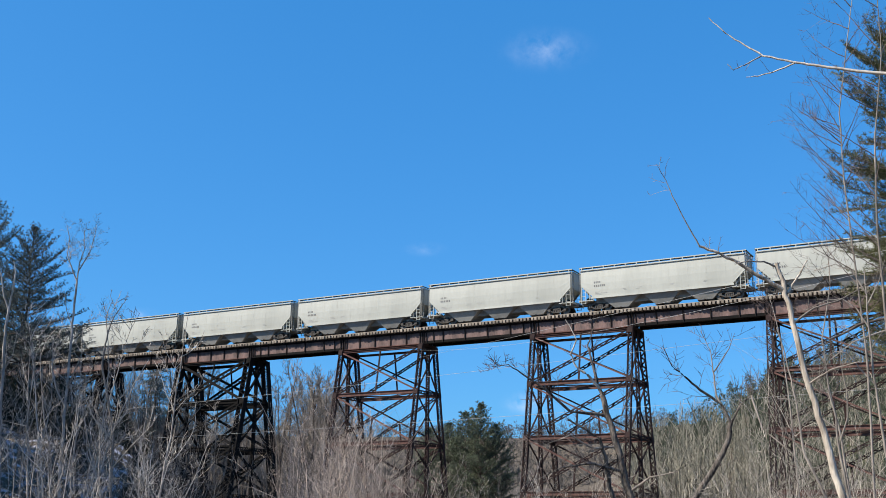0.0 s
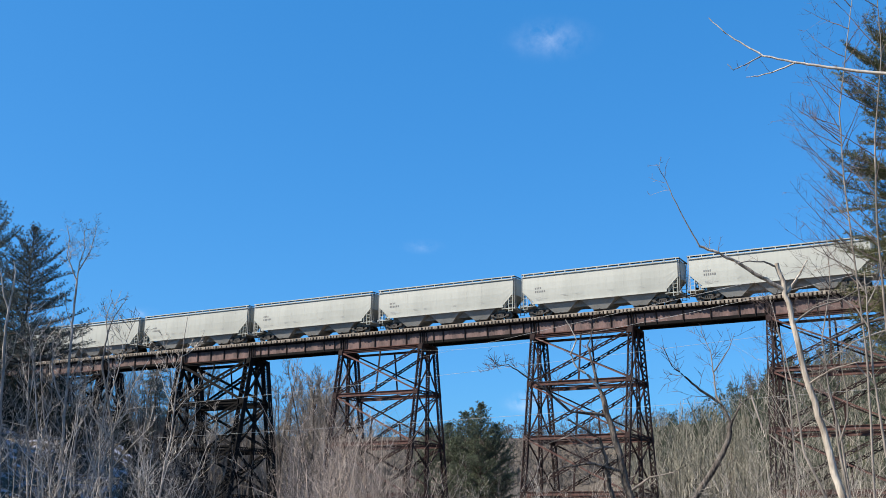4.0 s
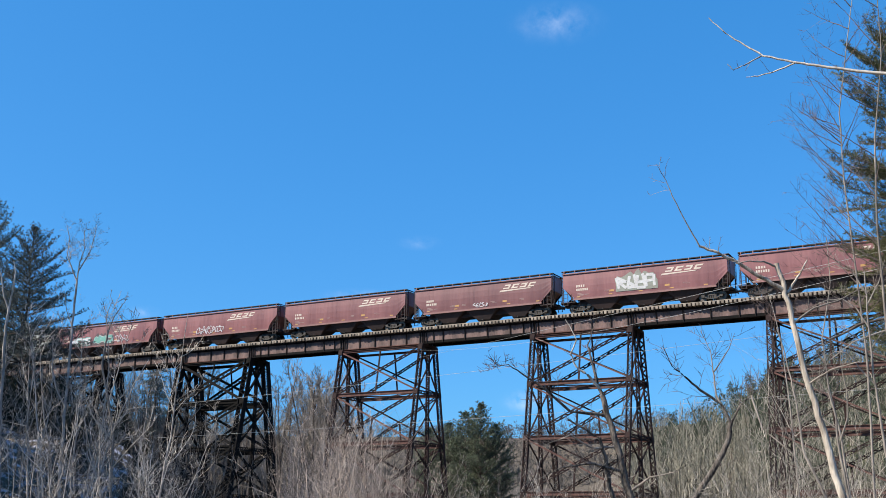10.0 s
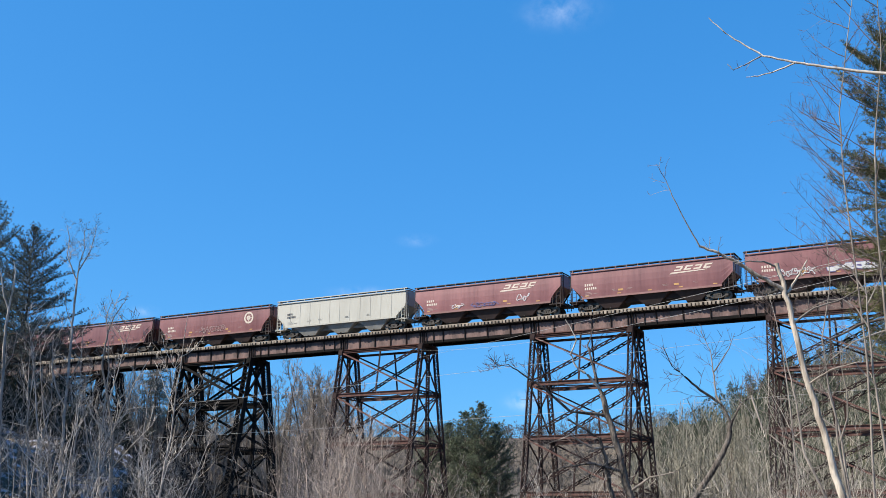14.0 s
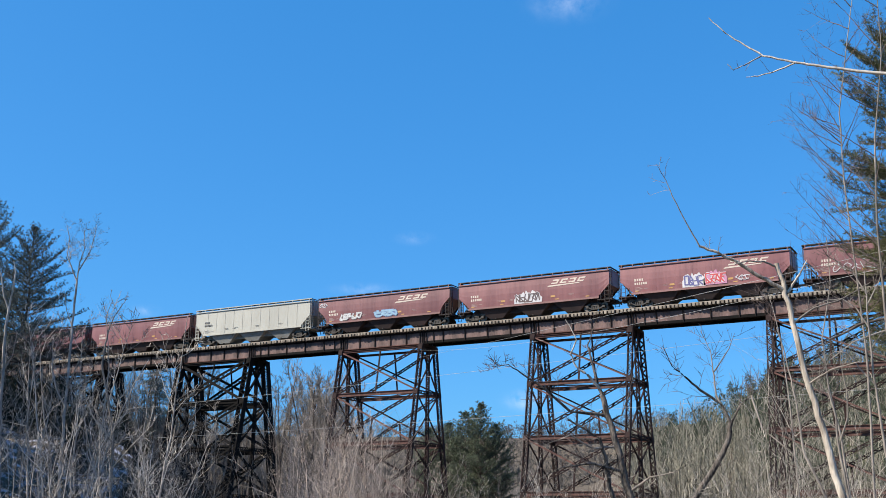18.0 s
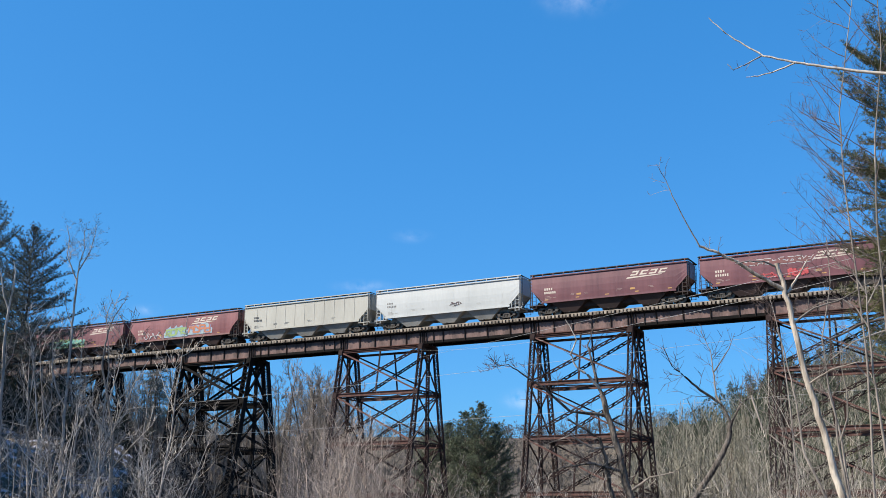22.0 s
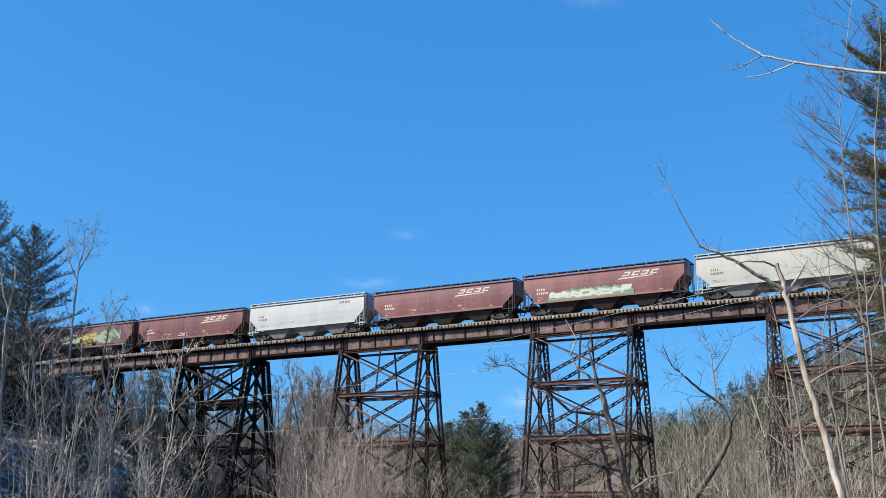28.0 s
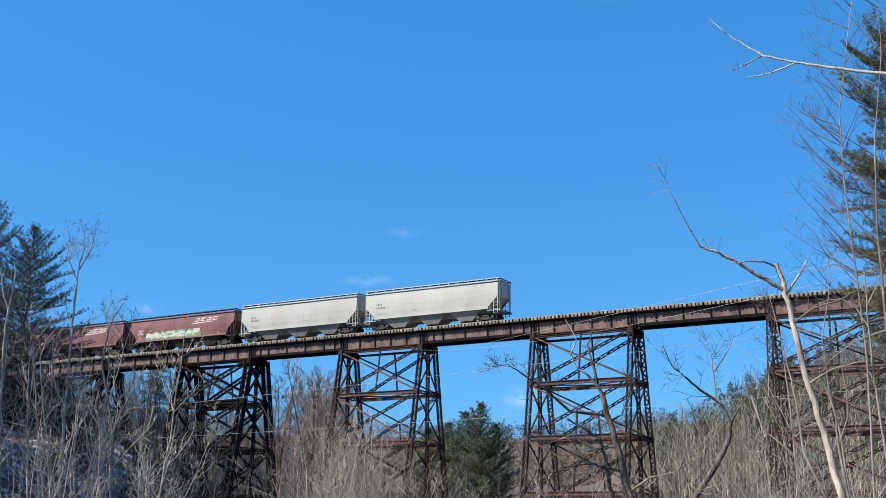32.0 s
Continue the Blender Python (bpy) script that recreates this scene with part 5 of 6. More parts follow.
    shaped_tree("leafless_tree", "grey leafless tree with drooping crooked twigs", 93, [
        ([(91.70, -81.28, -21.29), (91.61, -81.30, -19.99), (91.56, -81.30, -19.11), (91.51, -81.31, -18.48), (91.51, -81.31, -17.37), (91.52, -81.31, -16.47)], 0.036, 0.012, 0, BARK),
        ([(91.52, -81.31, -18.68), (91.27, -81.34, -18.35), (91.09, -81.36, -18.07), (90.87, -81.40, -18.02), (90.62, -81.44, -18.21)], 0.018, 0.005, 9, BARK),
        ([(91.51, -81.31, -17.59), (91.31, -81.33, -17.19), (91.07, -81.37, -17.00), (90.76, -81.41, -17.01), (90.33, -81.49, -17.21)], 0.018, 0.005, 9, BARK),
        ([(91.52, -81.31, -16.92), (91.30, -81.33, -16.45), (91.00, -81.38, -16.29), (90.59, -81.44, -16.40)], 0.014, 0.005, 9, BARK),
        ([(91.51, -81.31, -17.15), (91.76, -81.28, -16.71), (91.91, -81.26, -16.27)], 0.016, 0.005, 8, BARK),
        ([(91.50, -81.31, -18.03), (91.74, -81.28, -17.71), (91.94, -81.26, -17.51)], 0.016, 0.005, 6, BARK),
    ], BARK, BARK, length=0.6, level=1)
    rows = [
        ((90.80, -77.36, -21.28), (90.83, -77.36, -20.55), (90.92, -77.35, -17.67), (90.85, -77.36, -15.56), (90.77, -77.37, -13.35), (90.80, -77.37, -11.63), (91.09, -77.33, -9.90), (91.40, -77.29, -8.28)),
        ((90.21, -76.44, -21.28), (90.09, -76.46, -19.36), (89.91, -76.49, -18.17), (89.84, -76.50, -16.94), (90.13, -76.45, -15.57), (90.12, -76.45, -14.44)),
        ((91.69, -80.28, -21.28), (91.72, -80.28, -17.21), (91.72, -80.28, -15.32), (91.84, -80.26, -13.36), (92.12, -80.24, -11.60), (92.17, -80.23, -9.75)),
        ((88.14, -71.72, -21.27), (88.04, -71.74, -18.01), (87.93, -71.76, -16.07), (87.68, -71.82, -14.72)),
    ]
    for i, r in enumerate(rows):
        rnd = random.Random(60 + i)
        limbs = [(list(r), 0.034 if i != 3 else 0.03, 0.008, 0, BARK)]
        n = (38, 13, 20, 12)[i]
        up = [Vector(p) for p in r]
        for k in range(n):
            f = rnd.uniform(0.3, 0.97) * (len(up) - 1)
            j = int(f)
            p = up[j].lerp(up[j + 1], f - j)
            ln = rnd.uniform(0.9, 2.6) * (1.25 - f / len(up) * 0.6) * (0.6 if i in (1, 3) else 1)
            way = Vector((-math.cos(radians(10)) * rnd.uniform(0.3, 1.0), rnd.uniform(-0.6, 0.6), rnd.uniform(0.45, 1.05)))
            if k % 4 == 3:
                way.x *= -1
            q = wander(rnd, p, way, ln, 5, 0.08, 0.02)
            limbs.append(([tuple(a) for a in q], 0.012, 0.003, 6, TWIG_DARK))
        shaped_tree("leafless_tree", "slender leafless tree with a fan of fine upswept twigs", 70 + i, limbs, BARK, TWIG_DARK, length=0.85, level=1, lift=0.05, thin=0.0032, bend=0.09)


build_near_trees()


def build_bank_trees():
    """Leafless trees on the bank at the far end and behind the trestle."""
    shaped_tree("leafless_tree", "pale-barked leafless birch at the edge of the thicket", 81, [
        ([(50.95, -64.52, -19.94), (50.88, -64.60, -16.23), (50.88, -64.60, -14.16), (50.86, -64.62, -11.46), (50.87, -64.61, -9.15)], 0.095, 0.05, 0, BIRCH),
        ([(50.87, -64.61, -9.15), (50.70, -64.79, -8.63), (50.47, -65.06, -7.80), (50.49, -65.04, -6.85), (50.35, -65.20, -6.16)], 0.04, 0.01, 13, BIRCH),
        ([(50.87, -64.61, -9.15), (50.90, -64.57, -8.20), (51.02, -64.44, -7.36), (50.94, -64.53, -6.28)], 0.04, 0.01, 12, BIRCH),
        ([(50.89, -64.59, -8.60), (51.21, -64.23, -7.55), (51.30, -64.13, -6.85), (51.34, -64.09, -6.22)], 0.032, 0.01, 12, BIRCH),
        ([(50.88, -64.60, -15.69), (50.56, -64.96, -14.85), (50.34, -65.21, -13.71), (50.29, -65.27, -12.26)], 0.05, 0.012, 8, BIRCH),
        ([(50.88, -64.60, -14.83), (51.86, -65.00, -13.78), (52.07, -64.77, -12.61)], 0.04, 0.012, 7, TWIG),
        ([(50.88, -64.60, -17.11), (51.14, -65.82, -16.38), (50.91, -66.08, -15.28)], 0.04, 0.012, 7, TWIG),
        ([(50.87, -64.61, -11.61), (50.63, -64.88, -10.74), (50.50, -65.02, -9.86)], 0.025, 0.01, 5, TWIG),
    ], BIRCH, TWIG, length=1.6, level=2)
    shaped_tree("leafless_tree", "pale leafless tree forking beside dark pines", 82, [
        ([(47.58, -65.39, -19.95), (47.34, -65.69, -15.06), (47.30, -65.74, -13.60), (47.24, -65.82, -11.37), (47.28, -65.77, -10.43)], 0.095, 0.06, 0, BIRCH),
        ([(47.28, -65.77, -10.43), (47.34, -65.69, -9.47), (47.37, -65.66, -8.55), (47.26, -65.79, -7.92)], 0.06, 0.02, 5, BIRCH),
        ([(47.27, -65.78, -10.55), (47.06, -66.04, -9.73), (46.95, -66.18, -8.83), (46.80, -66.38, -8.24)], 0.05, 0.02, 5, BIRCH),
        ([(47.30, -65.74, -13.89), (47.55, -65.43, -12.98), (47.61, -65.35, -11.78)], 0.04, 0.015, 6, TWIG),
    ], BIRCH, TWIG, length=1.4, level=1)
    shaped_tree("leafless_tree", "small leafless tree with a twiggy top in the thicket", 83, [
        ([(54.80, -64.78, -20.19), (54.70, -64.88, -17.25), (54.41, -65.19, -15.35), (54.15, -65.47, -13.98), (54.19, -65.42, -12.86), (54.29, -65.32, -12.00)], 0.075, 0.035, 4, BARK),
        ([(54.29, -65.32, -12.00), (54.42, -65.18, -11.42), (54.75, -64.84, -10.55)], 0.03, 0.01, 8, BARK),
        ([(54.24, -65.37, -12.43), (54.15, -65.47, -11.44), (54.32, -65.29, -10.57)], 0.025, 0.01, 8, BARK),
        ([(54.65, -64.94, -16.98), (55.10, -64.48, -16.13), (55.17, -64.41, -15.02), (55.47, -64.11, -14.17)], 0.04, 0.012, 8, TWIG),
        ([(54.70, -64.89, -17.52), (54.03, -65.60, -16.47), (53.69, -65.96, -15.40), (53.66, -65.99, -14.30)], 0.04, 0.012, 8, TWIG),
        ([(54.74, -64.84, -18.86), (56.03, -64.96, -17.83), (56.55, -64.45, -17.00), (56.68, -64.33, -15.91)], 0.04, 0.012, 8, TWIG),
    ], BARK, TWIG, length=1.3, level=2)
    spots = [
             (49.3, 62, 9.0, 0.05, 9, BARK, "grey leafless sapling in the thicket", 4),
             (43.2, 70, 8.6, 0.05, 9, BARK, "grey leafless sapling in the thicket", 5),
             (46.5, 60, 7.8, 0.045, 9, BARK, "grey leafless sapling in the thicket", 6),
             (50.4, 66, 10.0, 0.05, 9, BARK, "grey leafless sapling in the thicket", 7),
             (40.6, 64, 7.0, 0.045, 9, BARK, "grey leafless sapling in the thicket", 8)]
    for b, d, tall, r, n, bark, lab, seed in spots:
        bare_tree("leafless_tree", lab, bearing_spot(b, d), 100 + seed, tall, r, n, bark, BARK if bark is BARK else TWIG, 2, 0.42, 0.55, 0.011, 0.04)
    kinds = [bare_tree_mesh(200 + k, 17.5, 0.18, 12, 2, 0.2, 0.5, 0.022) for k in range(4)]
    rnd = random.Random(12)
    first = {}
    for i in range(96):
        b = rnd.uniform(33.8, 37.8) if i < 46 else rnd.uniform(37.5, 52.0)
        d = rnd.uniform(145, 205)
        k = rnd.randrange(4)
        m = Matrix.Translation(bearing_spot(b, d) - Vector((0, 0, 0.2))) @ Matrix.Rotation(rnd.uniform(0, 6.28), 4, "Z")
        grown = rnd.uniform(1.05, 1.3) if i < 46 else rnd.uniform(0.75, 1.0)
        if k not in first:
            t = thing("leafless_tree", "tall grey-brown leafless tree behind the trestle", "tree", "leafless trees behind the trestle")
            part("trunk", kinds[k][0], BARK_DARK, t)
            part("crown", kinds[k][1], BARK, t)
            t.matrix_basis = m
            first[k] = t
        else:
            copy_thing(first[k], m @ Matrix.Scale(grown, 4))


build_bank_trees()


def envelope(b):
    """How high the thicket reaches, as the rise over the distance, along the valley."""
    pts = [(6, 0.05), (17, 0.045), (20, 0.05), (25, 0.035), (28, 0.045), (30.5, 0.04), (32.5, 0.075), (34.2, 0.10), (36.5, 0.085), (38.0, 0.045), (41, 0.045), (42.5, 0.075), (46, 0.095), (52, 0.10)]
    for (a, u), (c, v) in zip(pts, pts[1:]):
        if a <= b <= c:
            return u + (v - u) * (b - a) / (c - a)
    return 0.05


def thicket(name, label, seed, b0, b1, d0, d1, count, mat, rad=0.016, fan=0.22, rise=None):
    """Brush: clumps of thin crooked stems with side twigs."""
    rnd = random.Random(seed)
    vs, fs = [], []
    for c in range(count):
        b = rnd.uniform(b0, b1)
        d = math.sqrt(rnd.uniform(d0 * d0, d1 * d1))
        s = bearing_spot(b, d)
        top = EYE.z + d * (rise or envelope(b)) * rnd.uniform(0.45, 1.08) - s.z
        top = min(9.5, max(1.2, top))
        for k in range(rnd.randint(4, 8)):
            p = s + Vector((rnd.gauss(0, 0.35), rnd.gauss(0, 0.35), -0.05))
            h = top * rnd.uniform(0.45, 1.1)
            path = wander(rnd, p, (rnd.gauss(0, fan), rnd.gauss(0, fan), 1), h, 6, 0.19, 0.07)
            r = rad * (0.38 + 1.1 * rnd.random() ** 2.2) * (0.5 + d / 95)
            tube(vs, fs, path, [r * (1 - 0.145 * i) for i in range(7)], 3)
            for q in range(rnd.randint(3, 6)):
                i = rnd.randint(1, 6)
                way = (path[i] - path[i - 1]).normalized() * 0.75 + Vector((rnd.gauss(0, 0.5), rnd.gauss(0, 0.5), rnd.gauss(0.2, 0.3)))
                tw = wander(rnd, path[i], way, h * rnd.uniform(0.14, 0.36), 4, 0.3, 0.07)
                tube(vs, fs, tw, [r * 0.6, r * 0.5, r * 0.4, r * 0.3, r * 0.18], 3)
                for e in range(2 if d < 60 else 0):
                    j = rnd.randint(1, 3)
                    way = (tw[j + 1] - tw[j]).normalized() + Vector((rnd.gauss(0, 0.55), rnd.gauss(0, 0.55), rnd.gauss(0.15, 0.4)))
                    w2 = wander(rnd, tw[j], way, h * rnd.uniform(0.06, 0.16), 3, 0.3, 0.05)
                    tube(vs, fs, w2, [r * 0.4, r * 0.32, r * 0.24, r * 0.14], 3)
    ob = part(name, (vs, fs), mat)
    return tagged(ob, label, "brush", kind="stuff")


thicket("bank_thicket", "dense tangle of grey leafless brush on the bank", 1, 42.0, 54.5, 28, 52, 30, TWIG_GREY, 0.014, 0.42)
thicket("shaded_thicket", "leafless brush at the foot of the dark tower", 2, 37.2, 41.6, 26, 52, 5, TWIG_GREY, 0.012, 0.35)
thicket("reddish_thicket", "tan leafless brush on the valley floor", 3, 30.3, 37.3, 26, 52, 112, TWIG_RED, 0.013, 0.3)
thicket("valley_thicket", "low tan leafless brush across the valley floor", 4, 4.5, 31.0, 22, 55, 125, TWIG, 0.0135, 0.34)
thicket("sapling_stand", "slender pale leafless saplings beside the near tower", 6, 6.5, 14.5, 24, 42, 16, TWIG, 0.014, 0.14, 0.14)
thicket("back_thicket", "brown leafless brush round the tower feet", 5, 4.5, 44.0, 62, 96, 285, BARK_DARK, 0.018, 0.3)
thicket("knoll_thicket", "sparse dark brush on the snowy bank", 8, 41.5, 54.0, 64, 100, 210, BARK_DARK, 0.016, 0.35)


def build_saplings():
    """Forked leafless saplings standing in the brush."""
    rnd = random.Random(31)
    kinds = {}
    for k in range(6):
        kinds[k] = bare_tree_mesh(300 + k, 6.0, 0.036, 10, 2, 0.12, 0.85, 0.006, 0.3, 0.13)
    first = {}
    zones = [(41.5, 54.0, 25, 50, 20, TWIG_GREY, 1.05), (31.0, 37.5, 27, 52, 24, TWIG_RED, 1.0), (37.5, 41.5, 27, 50, 1, TWIG, 1.0), (43.2, 51.5, 52, 70, 20, TWIG_GREY, 2.1), (7.0, 30.0, 26, 55, 22, TWIG, 0.8)]
    for b0, b1, d0, d1, count, mat, tall in zones:
        for i in range(count):
            b, d = rnd.uniform(b0, b1), rnd.uniform(d0, d1)
            k = rnd.randrange(6)
            s = bearing_spot(b, d)
            top = (EYE.z + d * envelope(b) * rnd.uniform(0.6, 1.15) * tall - s.z) / 6.0
            top = max(0.45, min(1.3 if d1 != 70 else 2.1, top))
            m = Matrix.Translation(s - Vector((0, 0, 0.1))) @ Matrix.Rotation(rnd.uniform(0, 6.28), 4, "Z")
            key = (k, mat.name)
            if key not in first:
                t = thing("leafless_sapling", "forked grey-tan leafless sapling standing in brush", "sapling", "leafless saplings in the brush")
                part("trunk", kinds[k][0], mat, t)
                part("crown", kinds[k][1], mat, t)
                first[key] = t
                t.scale = (top, top, top)
                t.matrix_basis = m @ Matrix.Scale(top, 4)
            else:
                t = copy_thing(first[key], m)
                t.scale = (top, top, top)


build_saplings()


def far_woods():
    """Bare hardwoods with scattered conifers on the hillside."""
    rnd = random.Random(77)
    vs, fs = [], []
    for i in range(2600):
        b = rnd.uniform(2, 19.6)
        d = rnd.uniform(135, 300)
        s = bearing_spot(b, d)
        h = rnd.uniform(6, 13)
        path = wander(rnd, s, (rnd.gauss(0, 0.06), rnd.gauss(0, 0.06), 1), h, 3, 0.05, 0.04)
        r = rnd.uniform(0.05, 0.11)
        tube(vs, fs, path, [r, r * 0.8, r * 0.55, r * 0.2], 3)
        for q in range(6):
            k = rnd.randint(1, 3)
            tw = wander(rnd, path[k], (rnd.gauss(0, 0.5), rnd.gauss(0, 0.5), 0.9), h * rnd.uniform(0.15, 0.35), 2, 0.2, 0.05)
            tube(vs, fs, tw, [r * 0.5, r * 0.4, r * 0.25], 3)
    tagged(part("hillside_woods", (vs, fs), FAR_BARE), "grey-brown leafless woods on the hillside", "woods", kind="stuff")
    vs, fs = [], []
    for i in range(400):
        b = rnd.uniform(2, 19.4)
        d = rnd.uniform(215, 330) if i < 230 else rnd.uniform(150, 260)
        if i >= 230:
            b = rnd.uniform(2, 13)
        s = bearing_spot(b, d)
        h = rnd.uniform(9, 15)
        w = rnd.uniform(2.0, 3.4)
        for k in range(90):
            u = rnd.random() ** 0.8
            a = rnd.uniform(0, 6.28)
            rr = w * (1.05 - u) * rnd.uniform(0.4, 1.0) + 0.15
            p = s + Vector((math.cos(a) * rr, math.sin(a) * rr, h * (0.12 + 0.88 * u)))
            tuft(rnd, vs, fs, p, rnd.uniform(0.45, 0.8), Vector((math.cos(a), math.sin(a), 0.3)).normalized(), 8, 0.1)
        tube(vs, fs, [s, s + Vector((0, 0, h))], [0.16, 0.03], 4)
    tagged(part("hillside_conifers", (vs, fs), NEEDLE_HILL), "dark green conifers along the hilltop", "woods", kind="stuff")
    vs, fs = [], []
    for i in range(2600):
        b = rnd.uniform(17, 53)
        d = rnd.uniform(480, 1150)
        s = bearing_spot(b, d)
        h = rnd.uniform(9, 17)
        for k in range(7):
            p = s + Vector((rnd.gauss(0, 2.2), rnd.gauss(0, 2.2), h * rnd.uniform(0.2, 0.9)))
            tuft(rnd, vs, fs, p, 3.0, Vector((0, 0, 1)), 4)
    tagged(part("distant_woods", (vs, fs), RIDGE), "hazy leafless woods on the distant ridge", "woods", kind="stuff")
    vs, fs = [], []
    for i in range(700):
        b = rnd.uniform(19.5, 53)
        d = rnd.uniform(135, 230)
        s = bearing_spot(b, d)
        h = rnd.uniform(3.5, 8.5) * (1.2 if b > 33 else 0.55)
        for st in range(3):
            path = wander(rnd, s + Vector((rnd.gauss(0, 1), rnd.gauss(0, 1), 0)), (rnd.gauss(0, 0.15), rnd.gauss(0, 0.15), 1), h, 4, 0.1, 0.05)
            r = rnd.uniform(0.03, 0.06)
            tube(vs, fs, path, [r, r * 0.9, r * 0.7, r * 0.5, r * 0.2], 3)
            for q in range(8):
                k = rnd.randint(1, 4)
                tw = wander(rnd, path[k], (rnd.gauss(0, 0.6), rnd.gauss(0, 0.6), 0.8), h * rnd.uniform(0.12, 0.3), 2, 0.2, 0.05)
                tube(vs, fs, tw, [r * 0.6, r * 0.45, r * 0.2], 3)
    tagged(part("valley_woods", (vs, fs), BARK), "leafless undergrowth behind the trestle", "brush", kind="stuff")


far_woods()


# ---------------------------------------------------------------- wires
def wire(a, b, sag, r=0.0085):
    a, b = Vector(a), Vector(b)
    pts = []
    for i in range(33):
        f = i / 32
        p = a.lerp(b, f)
        p.z -= 4 * sag * f * (1 - f)
        pts.append(p)
    vs, fs = [], []
    tube(vs, fs, pts, [r] * 33, 5)
    tagged(part("overhead_wire", (vs, fs), WIRE), "thin grey overhead wire hung in front of the trestle", "wire", "overhead wires")


wire((15.30, -50.25, -14.65), (91.25, -43.21, -10.44), 0.4)
wire((15.40, -50.11, -16.03), (90.88, -43.23, -14.07), 0.4)
wire((35.2, -1.95, -3.4), (94.27, -68.14, -12.38), 0.1)
wire((35.2, -1.95, -2.6), (94.22, -68.14, -12.84), 1.0)


# ---------------------------------------------------------------- clouds
def cloud_material(dens):
    m = bpy.data.materials.new("thin_cloud")
    m.use_nodes = True
    nt = m.node_tree
    nt.nodes.remove(nt.nodes["Principled BSDF"])
    co = nt.nodes.new("ShaderNodeTexCoord")
    n = nt.nodes.new("ShaderNodeTexNoise")
    n.inputs["Scale"].default_value, n.inputs["Detail"].default_value, n.inputs["Roughness"].default_value = 0.018, 7.0, 0.6
    nt.links.new(co.outputs["Object"], n.inputs["Vector"])
    mp = nt.nodes.new("ShaderNodeMapping")
    mp.inputs["Location"].default_value = (-1, -1, 0)
    mp.inputs["Scale"].default_value = (2, 2, 0)
    nt.links.new(co.outputs["Generated"], mp.inputs[0])
    g = nt.nodes.new("ShaderNodeTexGradient")
    g.gradient_type = "QUADRATIC_SPHERE"
    nt.links.new(mp.outputs[0], g.inputs[0])
    r = nt.nodes.new("ShaderNodeMapRange")
    r.inputs["From Min"].default_value, r.inputs["From Max"].default_value = 0.36, 0.72
    nt.links.new(n.outputs[0], r.inputs["Value"])
    mul = nt.nodes.new("ShaderNodeMath")
    mul.operation = "MULTIPLY"
    nt.links.new(g.outputs["Fac"], mul.inputs[0])
    nt.links.new(r.outputs[0], mul.inputs[1])
    mul2 = nt.nodes.new("ShaderNodeMath")
    mul2.operation = "MULTIPLY"
    mul2.use_clamp = True
    nt.links.new(mul.outputs[0], mul2.inputs[0])
    mul2.inputs[1].default_value = dens
    # the sheet glows by itself in place of sunlight on the cloud
    tr, em, mix = nt.nodes.new("ShaderNodeBsdfTransparent"), nt.nodes.new("ShaderNodeEmission"), nt.nodes.new("ShaderNodeMixShader")
    em.inputs[0].default_value, em.inputs[1].default_value = (0.80, 0.87, 1.0, 1), 0.85
    nt.links.new(mul2.outputs[0], mix.inputs[0])
    nt.links.new(tr.outputs[0], mix.inputs[1])
    nt.links.new(em.outputs[0], mix.inputs[2])
    nt.links.new(mix.outputs[0], nt.nodes["Material Output"].inputs[0])
    return m


CLOUDS = []


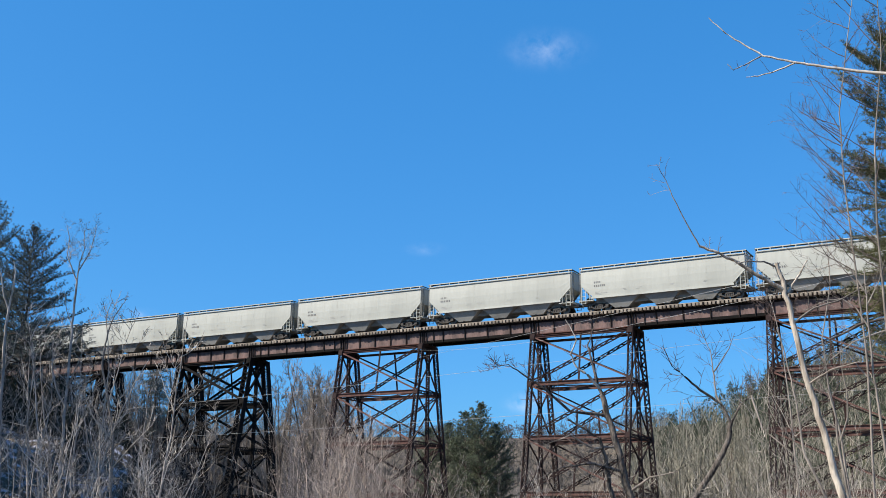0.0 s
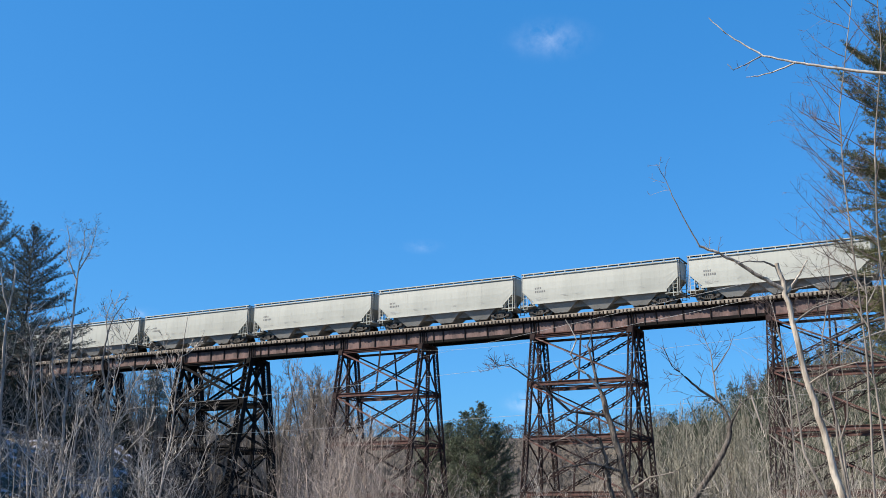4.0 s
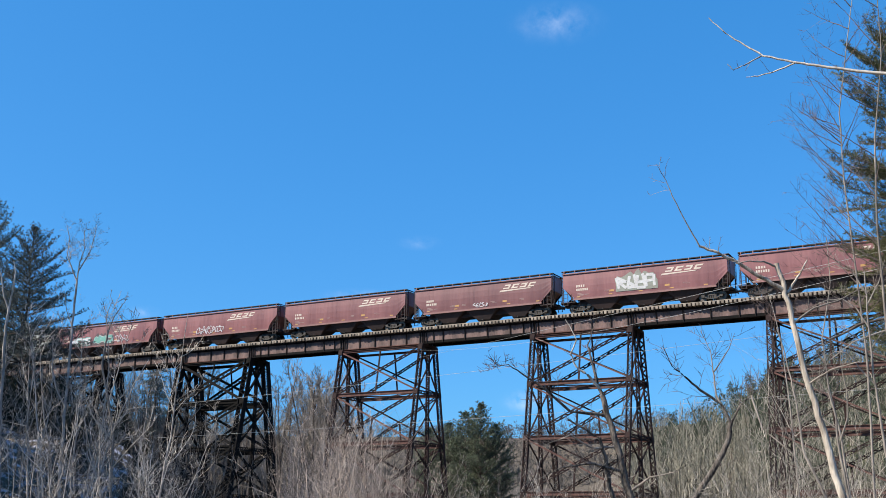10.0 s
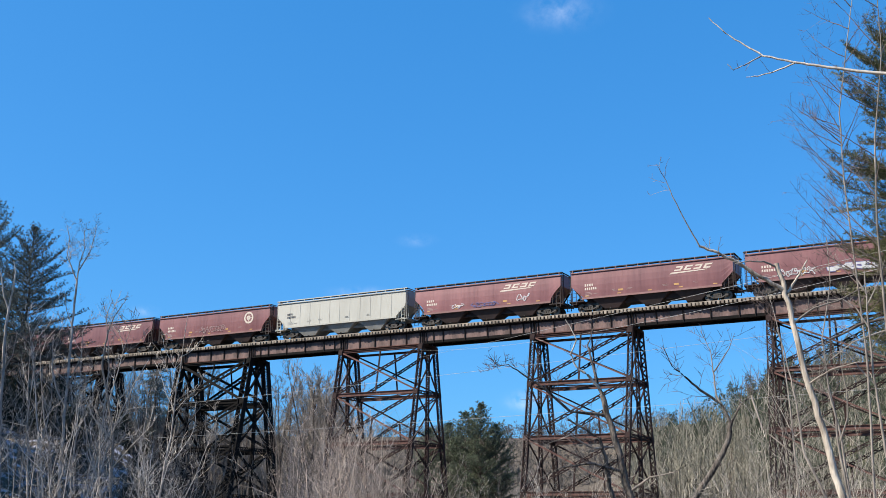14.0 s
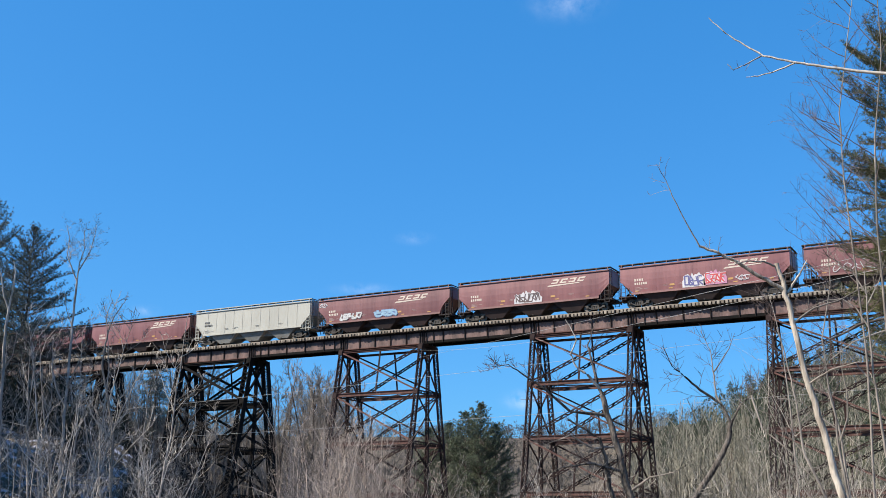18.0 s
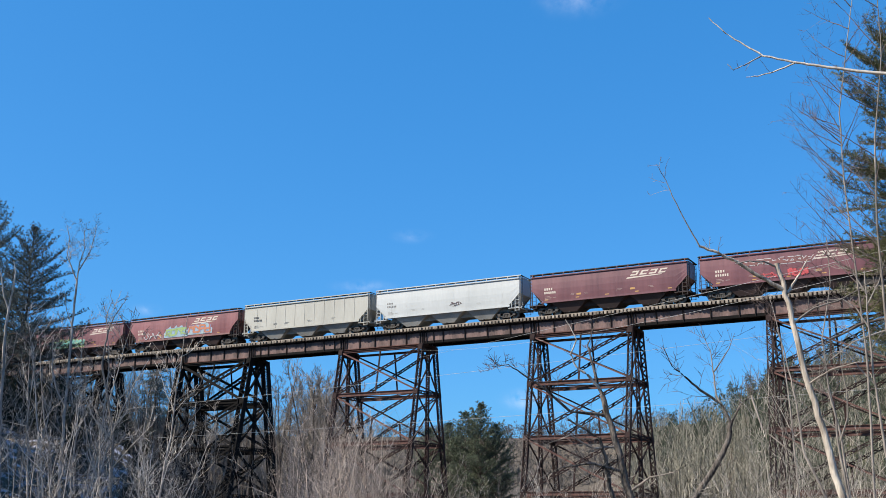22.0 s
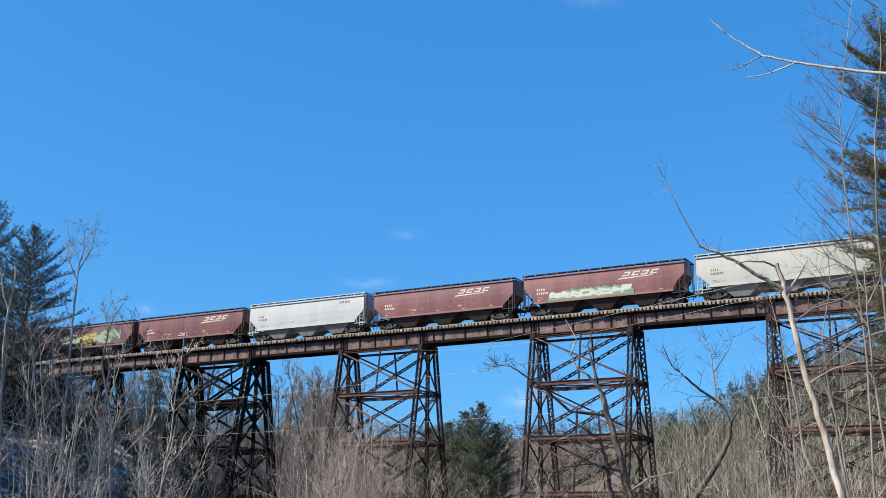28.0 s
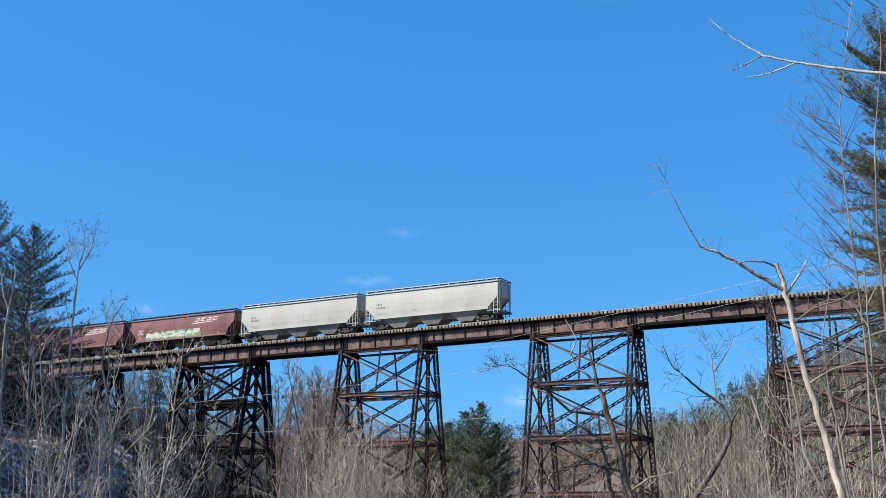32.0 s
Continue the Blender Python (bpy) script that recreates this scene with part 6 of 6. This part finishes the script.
def cloud(path, wide, tall, dens, seed):
    """A thin drifting cloud: a gently bowed sheet of vapour, dense in places."""
    rnd = random.Random(seed)
    n, m = 16, 8
    vs = [(wide * (i / n - 0.5), tall * (j / m - 0.5), 14 * math.sin(i * 0.5 + seed) * math.cos(j * 0.6)) for j in range(m + 1) for i in range(n + 1)]
    fs = [(j * (n + 1) + i, j * (n + 1) + i + 1, (j + 1) * (n + 1) + i + 1, (j + 1) * (n + 1) + i) for j in range(m) for i in range(n)]
    ob = part("cloud", (vs, fs), cloud_material(dens))
    tagged(ob, "small thin white cloud drifting in the blue sky", "cloud", "clouds")
    rows = []
    for t, p in path:
        rows.append((t, look(Vector(p), Vector(p) * 2 - EYE) @ Matrix.Rotation(math.pi, 4, "Y")))
    CLOUDS.append((ob, rows))


cloud([(0, (-892.77, 2193.78, 1144.90)), (9, (-870.90, 2203.06, 1210.82)), (17, (-846.23, 2213.23, 1267.68)), (25, (-792.53, 2234.31, 1295.91)), (32, (-731.58, 2256.53, 1327.58))], 300, 140, 0.27, 3)
cloud([(0, (-1209.28, 2146.50, 651.41)), (16, (-1230.41, 2134.13, 675.95)), (32, (-1253.86, 2120.07, 696.05))], 140, 50, 0.2, 8)
cloud([(0, (-1419.45, 2132.66, 524.87)), (16, (-1396.38, 2148.11, 562.62)), (32, (-1378.81, 2159.64, 589.99))], 230, 50, 0.28, 12)
cloud([(0, (-1816.17, 1804.85, 477.90)), (32, (-1805.61, 1815.36, 494.46))], 110, 45, 0.28, 15)
cloud([(0, (-1072.28, 2442.30, 288.62)), (32, (-1078.81, 2439.30, 303.24))], 160, 80, 0.6, 19)

# ---------------------------------------------------------------- what moves
TRAVEL = [(0, 0), (1, -33.2), (2, -66.44), (3, -99.7), (3.5, -116.3), (4.5, -149.5), (5.5, -182.6), (6, -199.14), (7, -232.02), (8, -264.75),
          (9, -297.34), (10, -329.83), (11, -362.19), (12, -394.4), (13, -426.44), (14, -458.29), (14.5, -474.1), (15.5, -505.6), (16.5, -536.84),
          (17, -552.4), (18, -583.33), (19, -614.15), (20, -644.95), (21, -675.76), (22, -706.53), (23, -737.04), (24, -766.7), (25, -796.4),
          (25.5, -811.3), (26, -828.5), (26.5, -849.5), (27, -869.5), (27.5, -883.25), (28, -890.4), (29, -904.6), (30, -918.75), (31, -933.0), (32, -947.2)]


def motions():
    for w, c in TRAIN:
        walk(w, [(t, pose(c + s, 0, RAIL_Z)) for t, s in TRAVEL])
    for ob, rows in CLOUDS:
        walk(ob, rows)


motions()
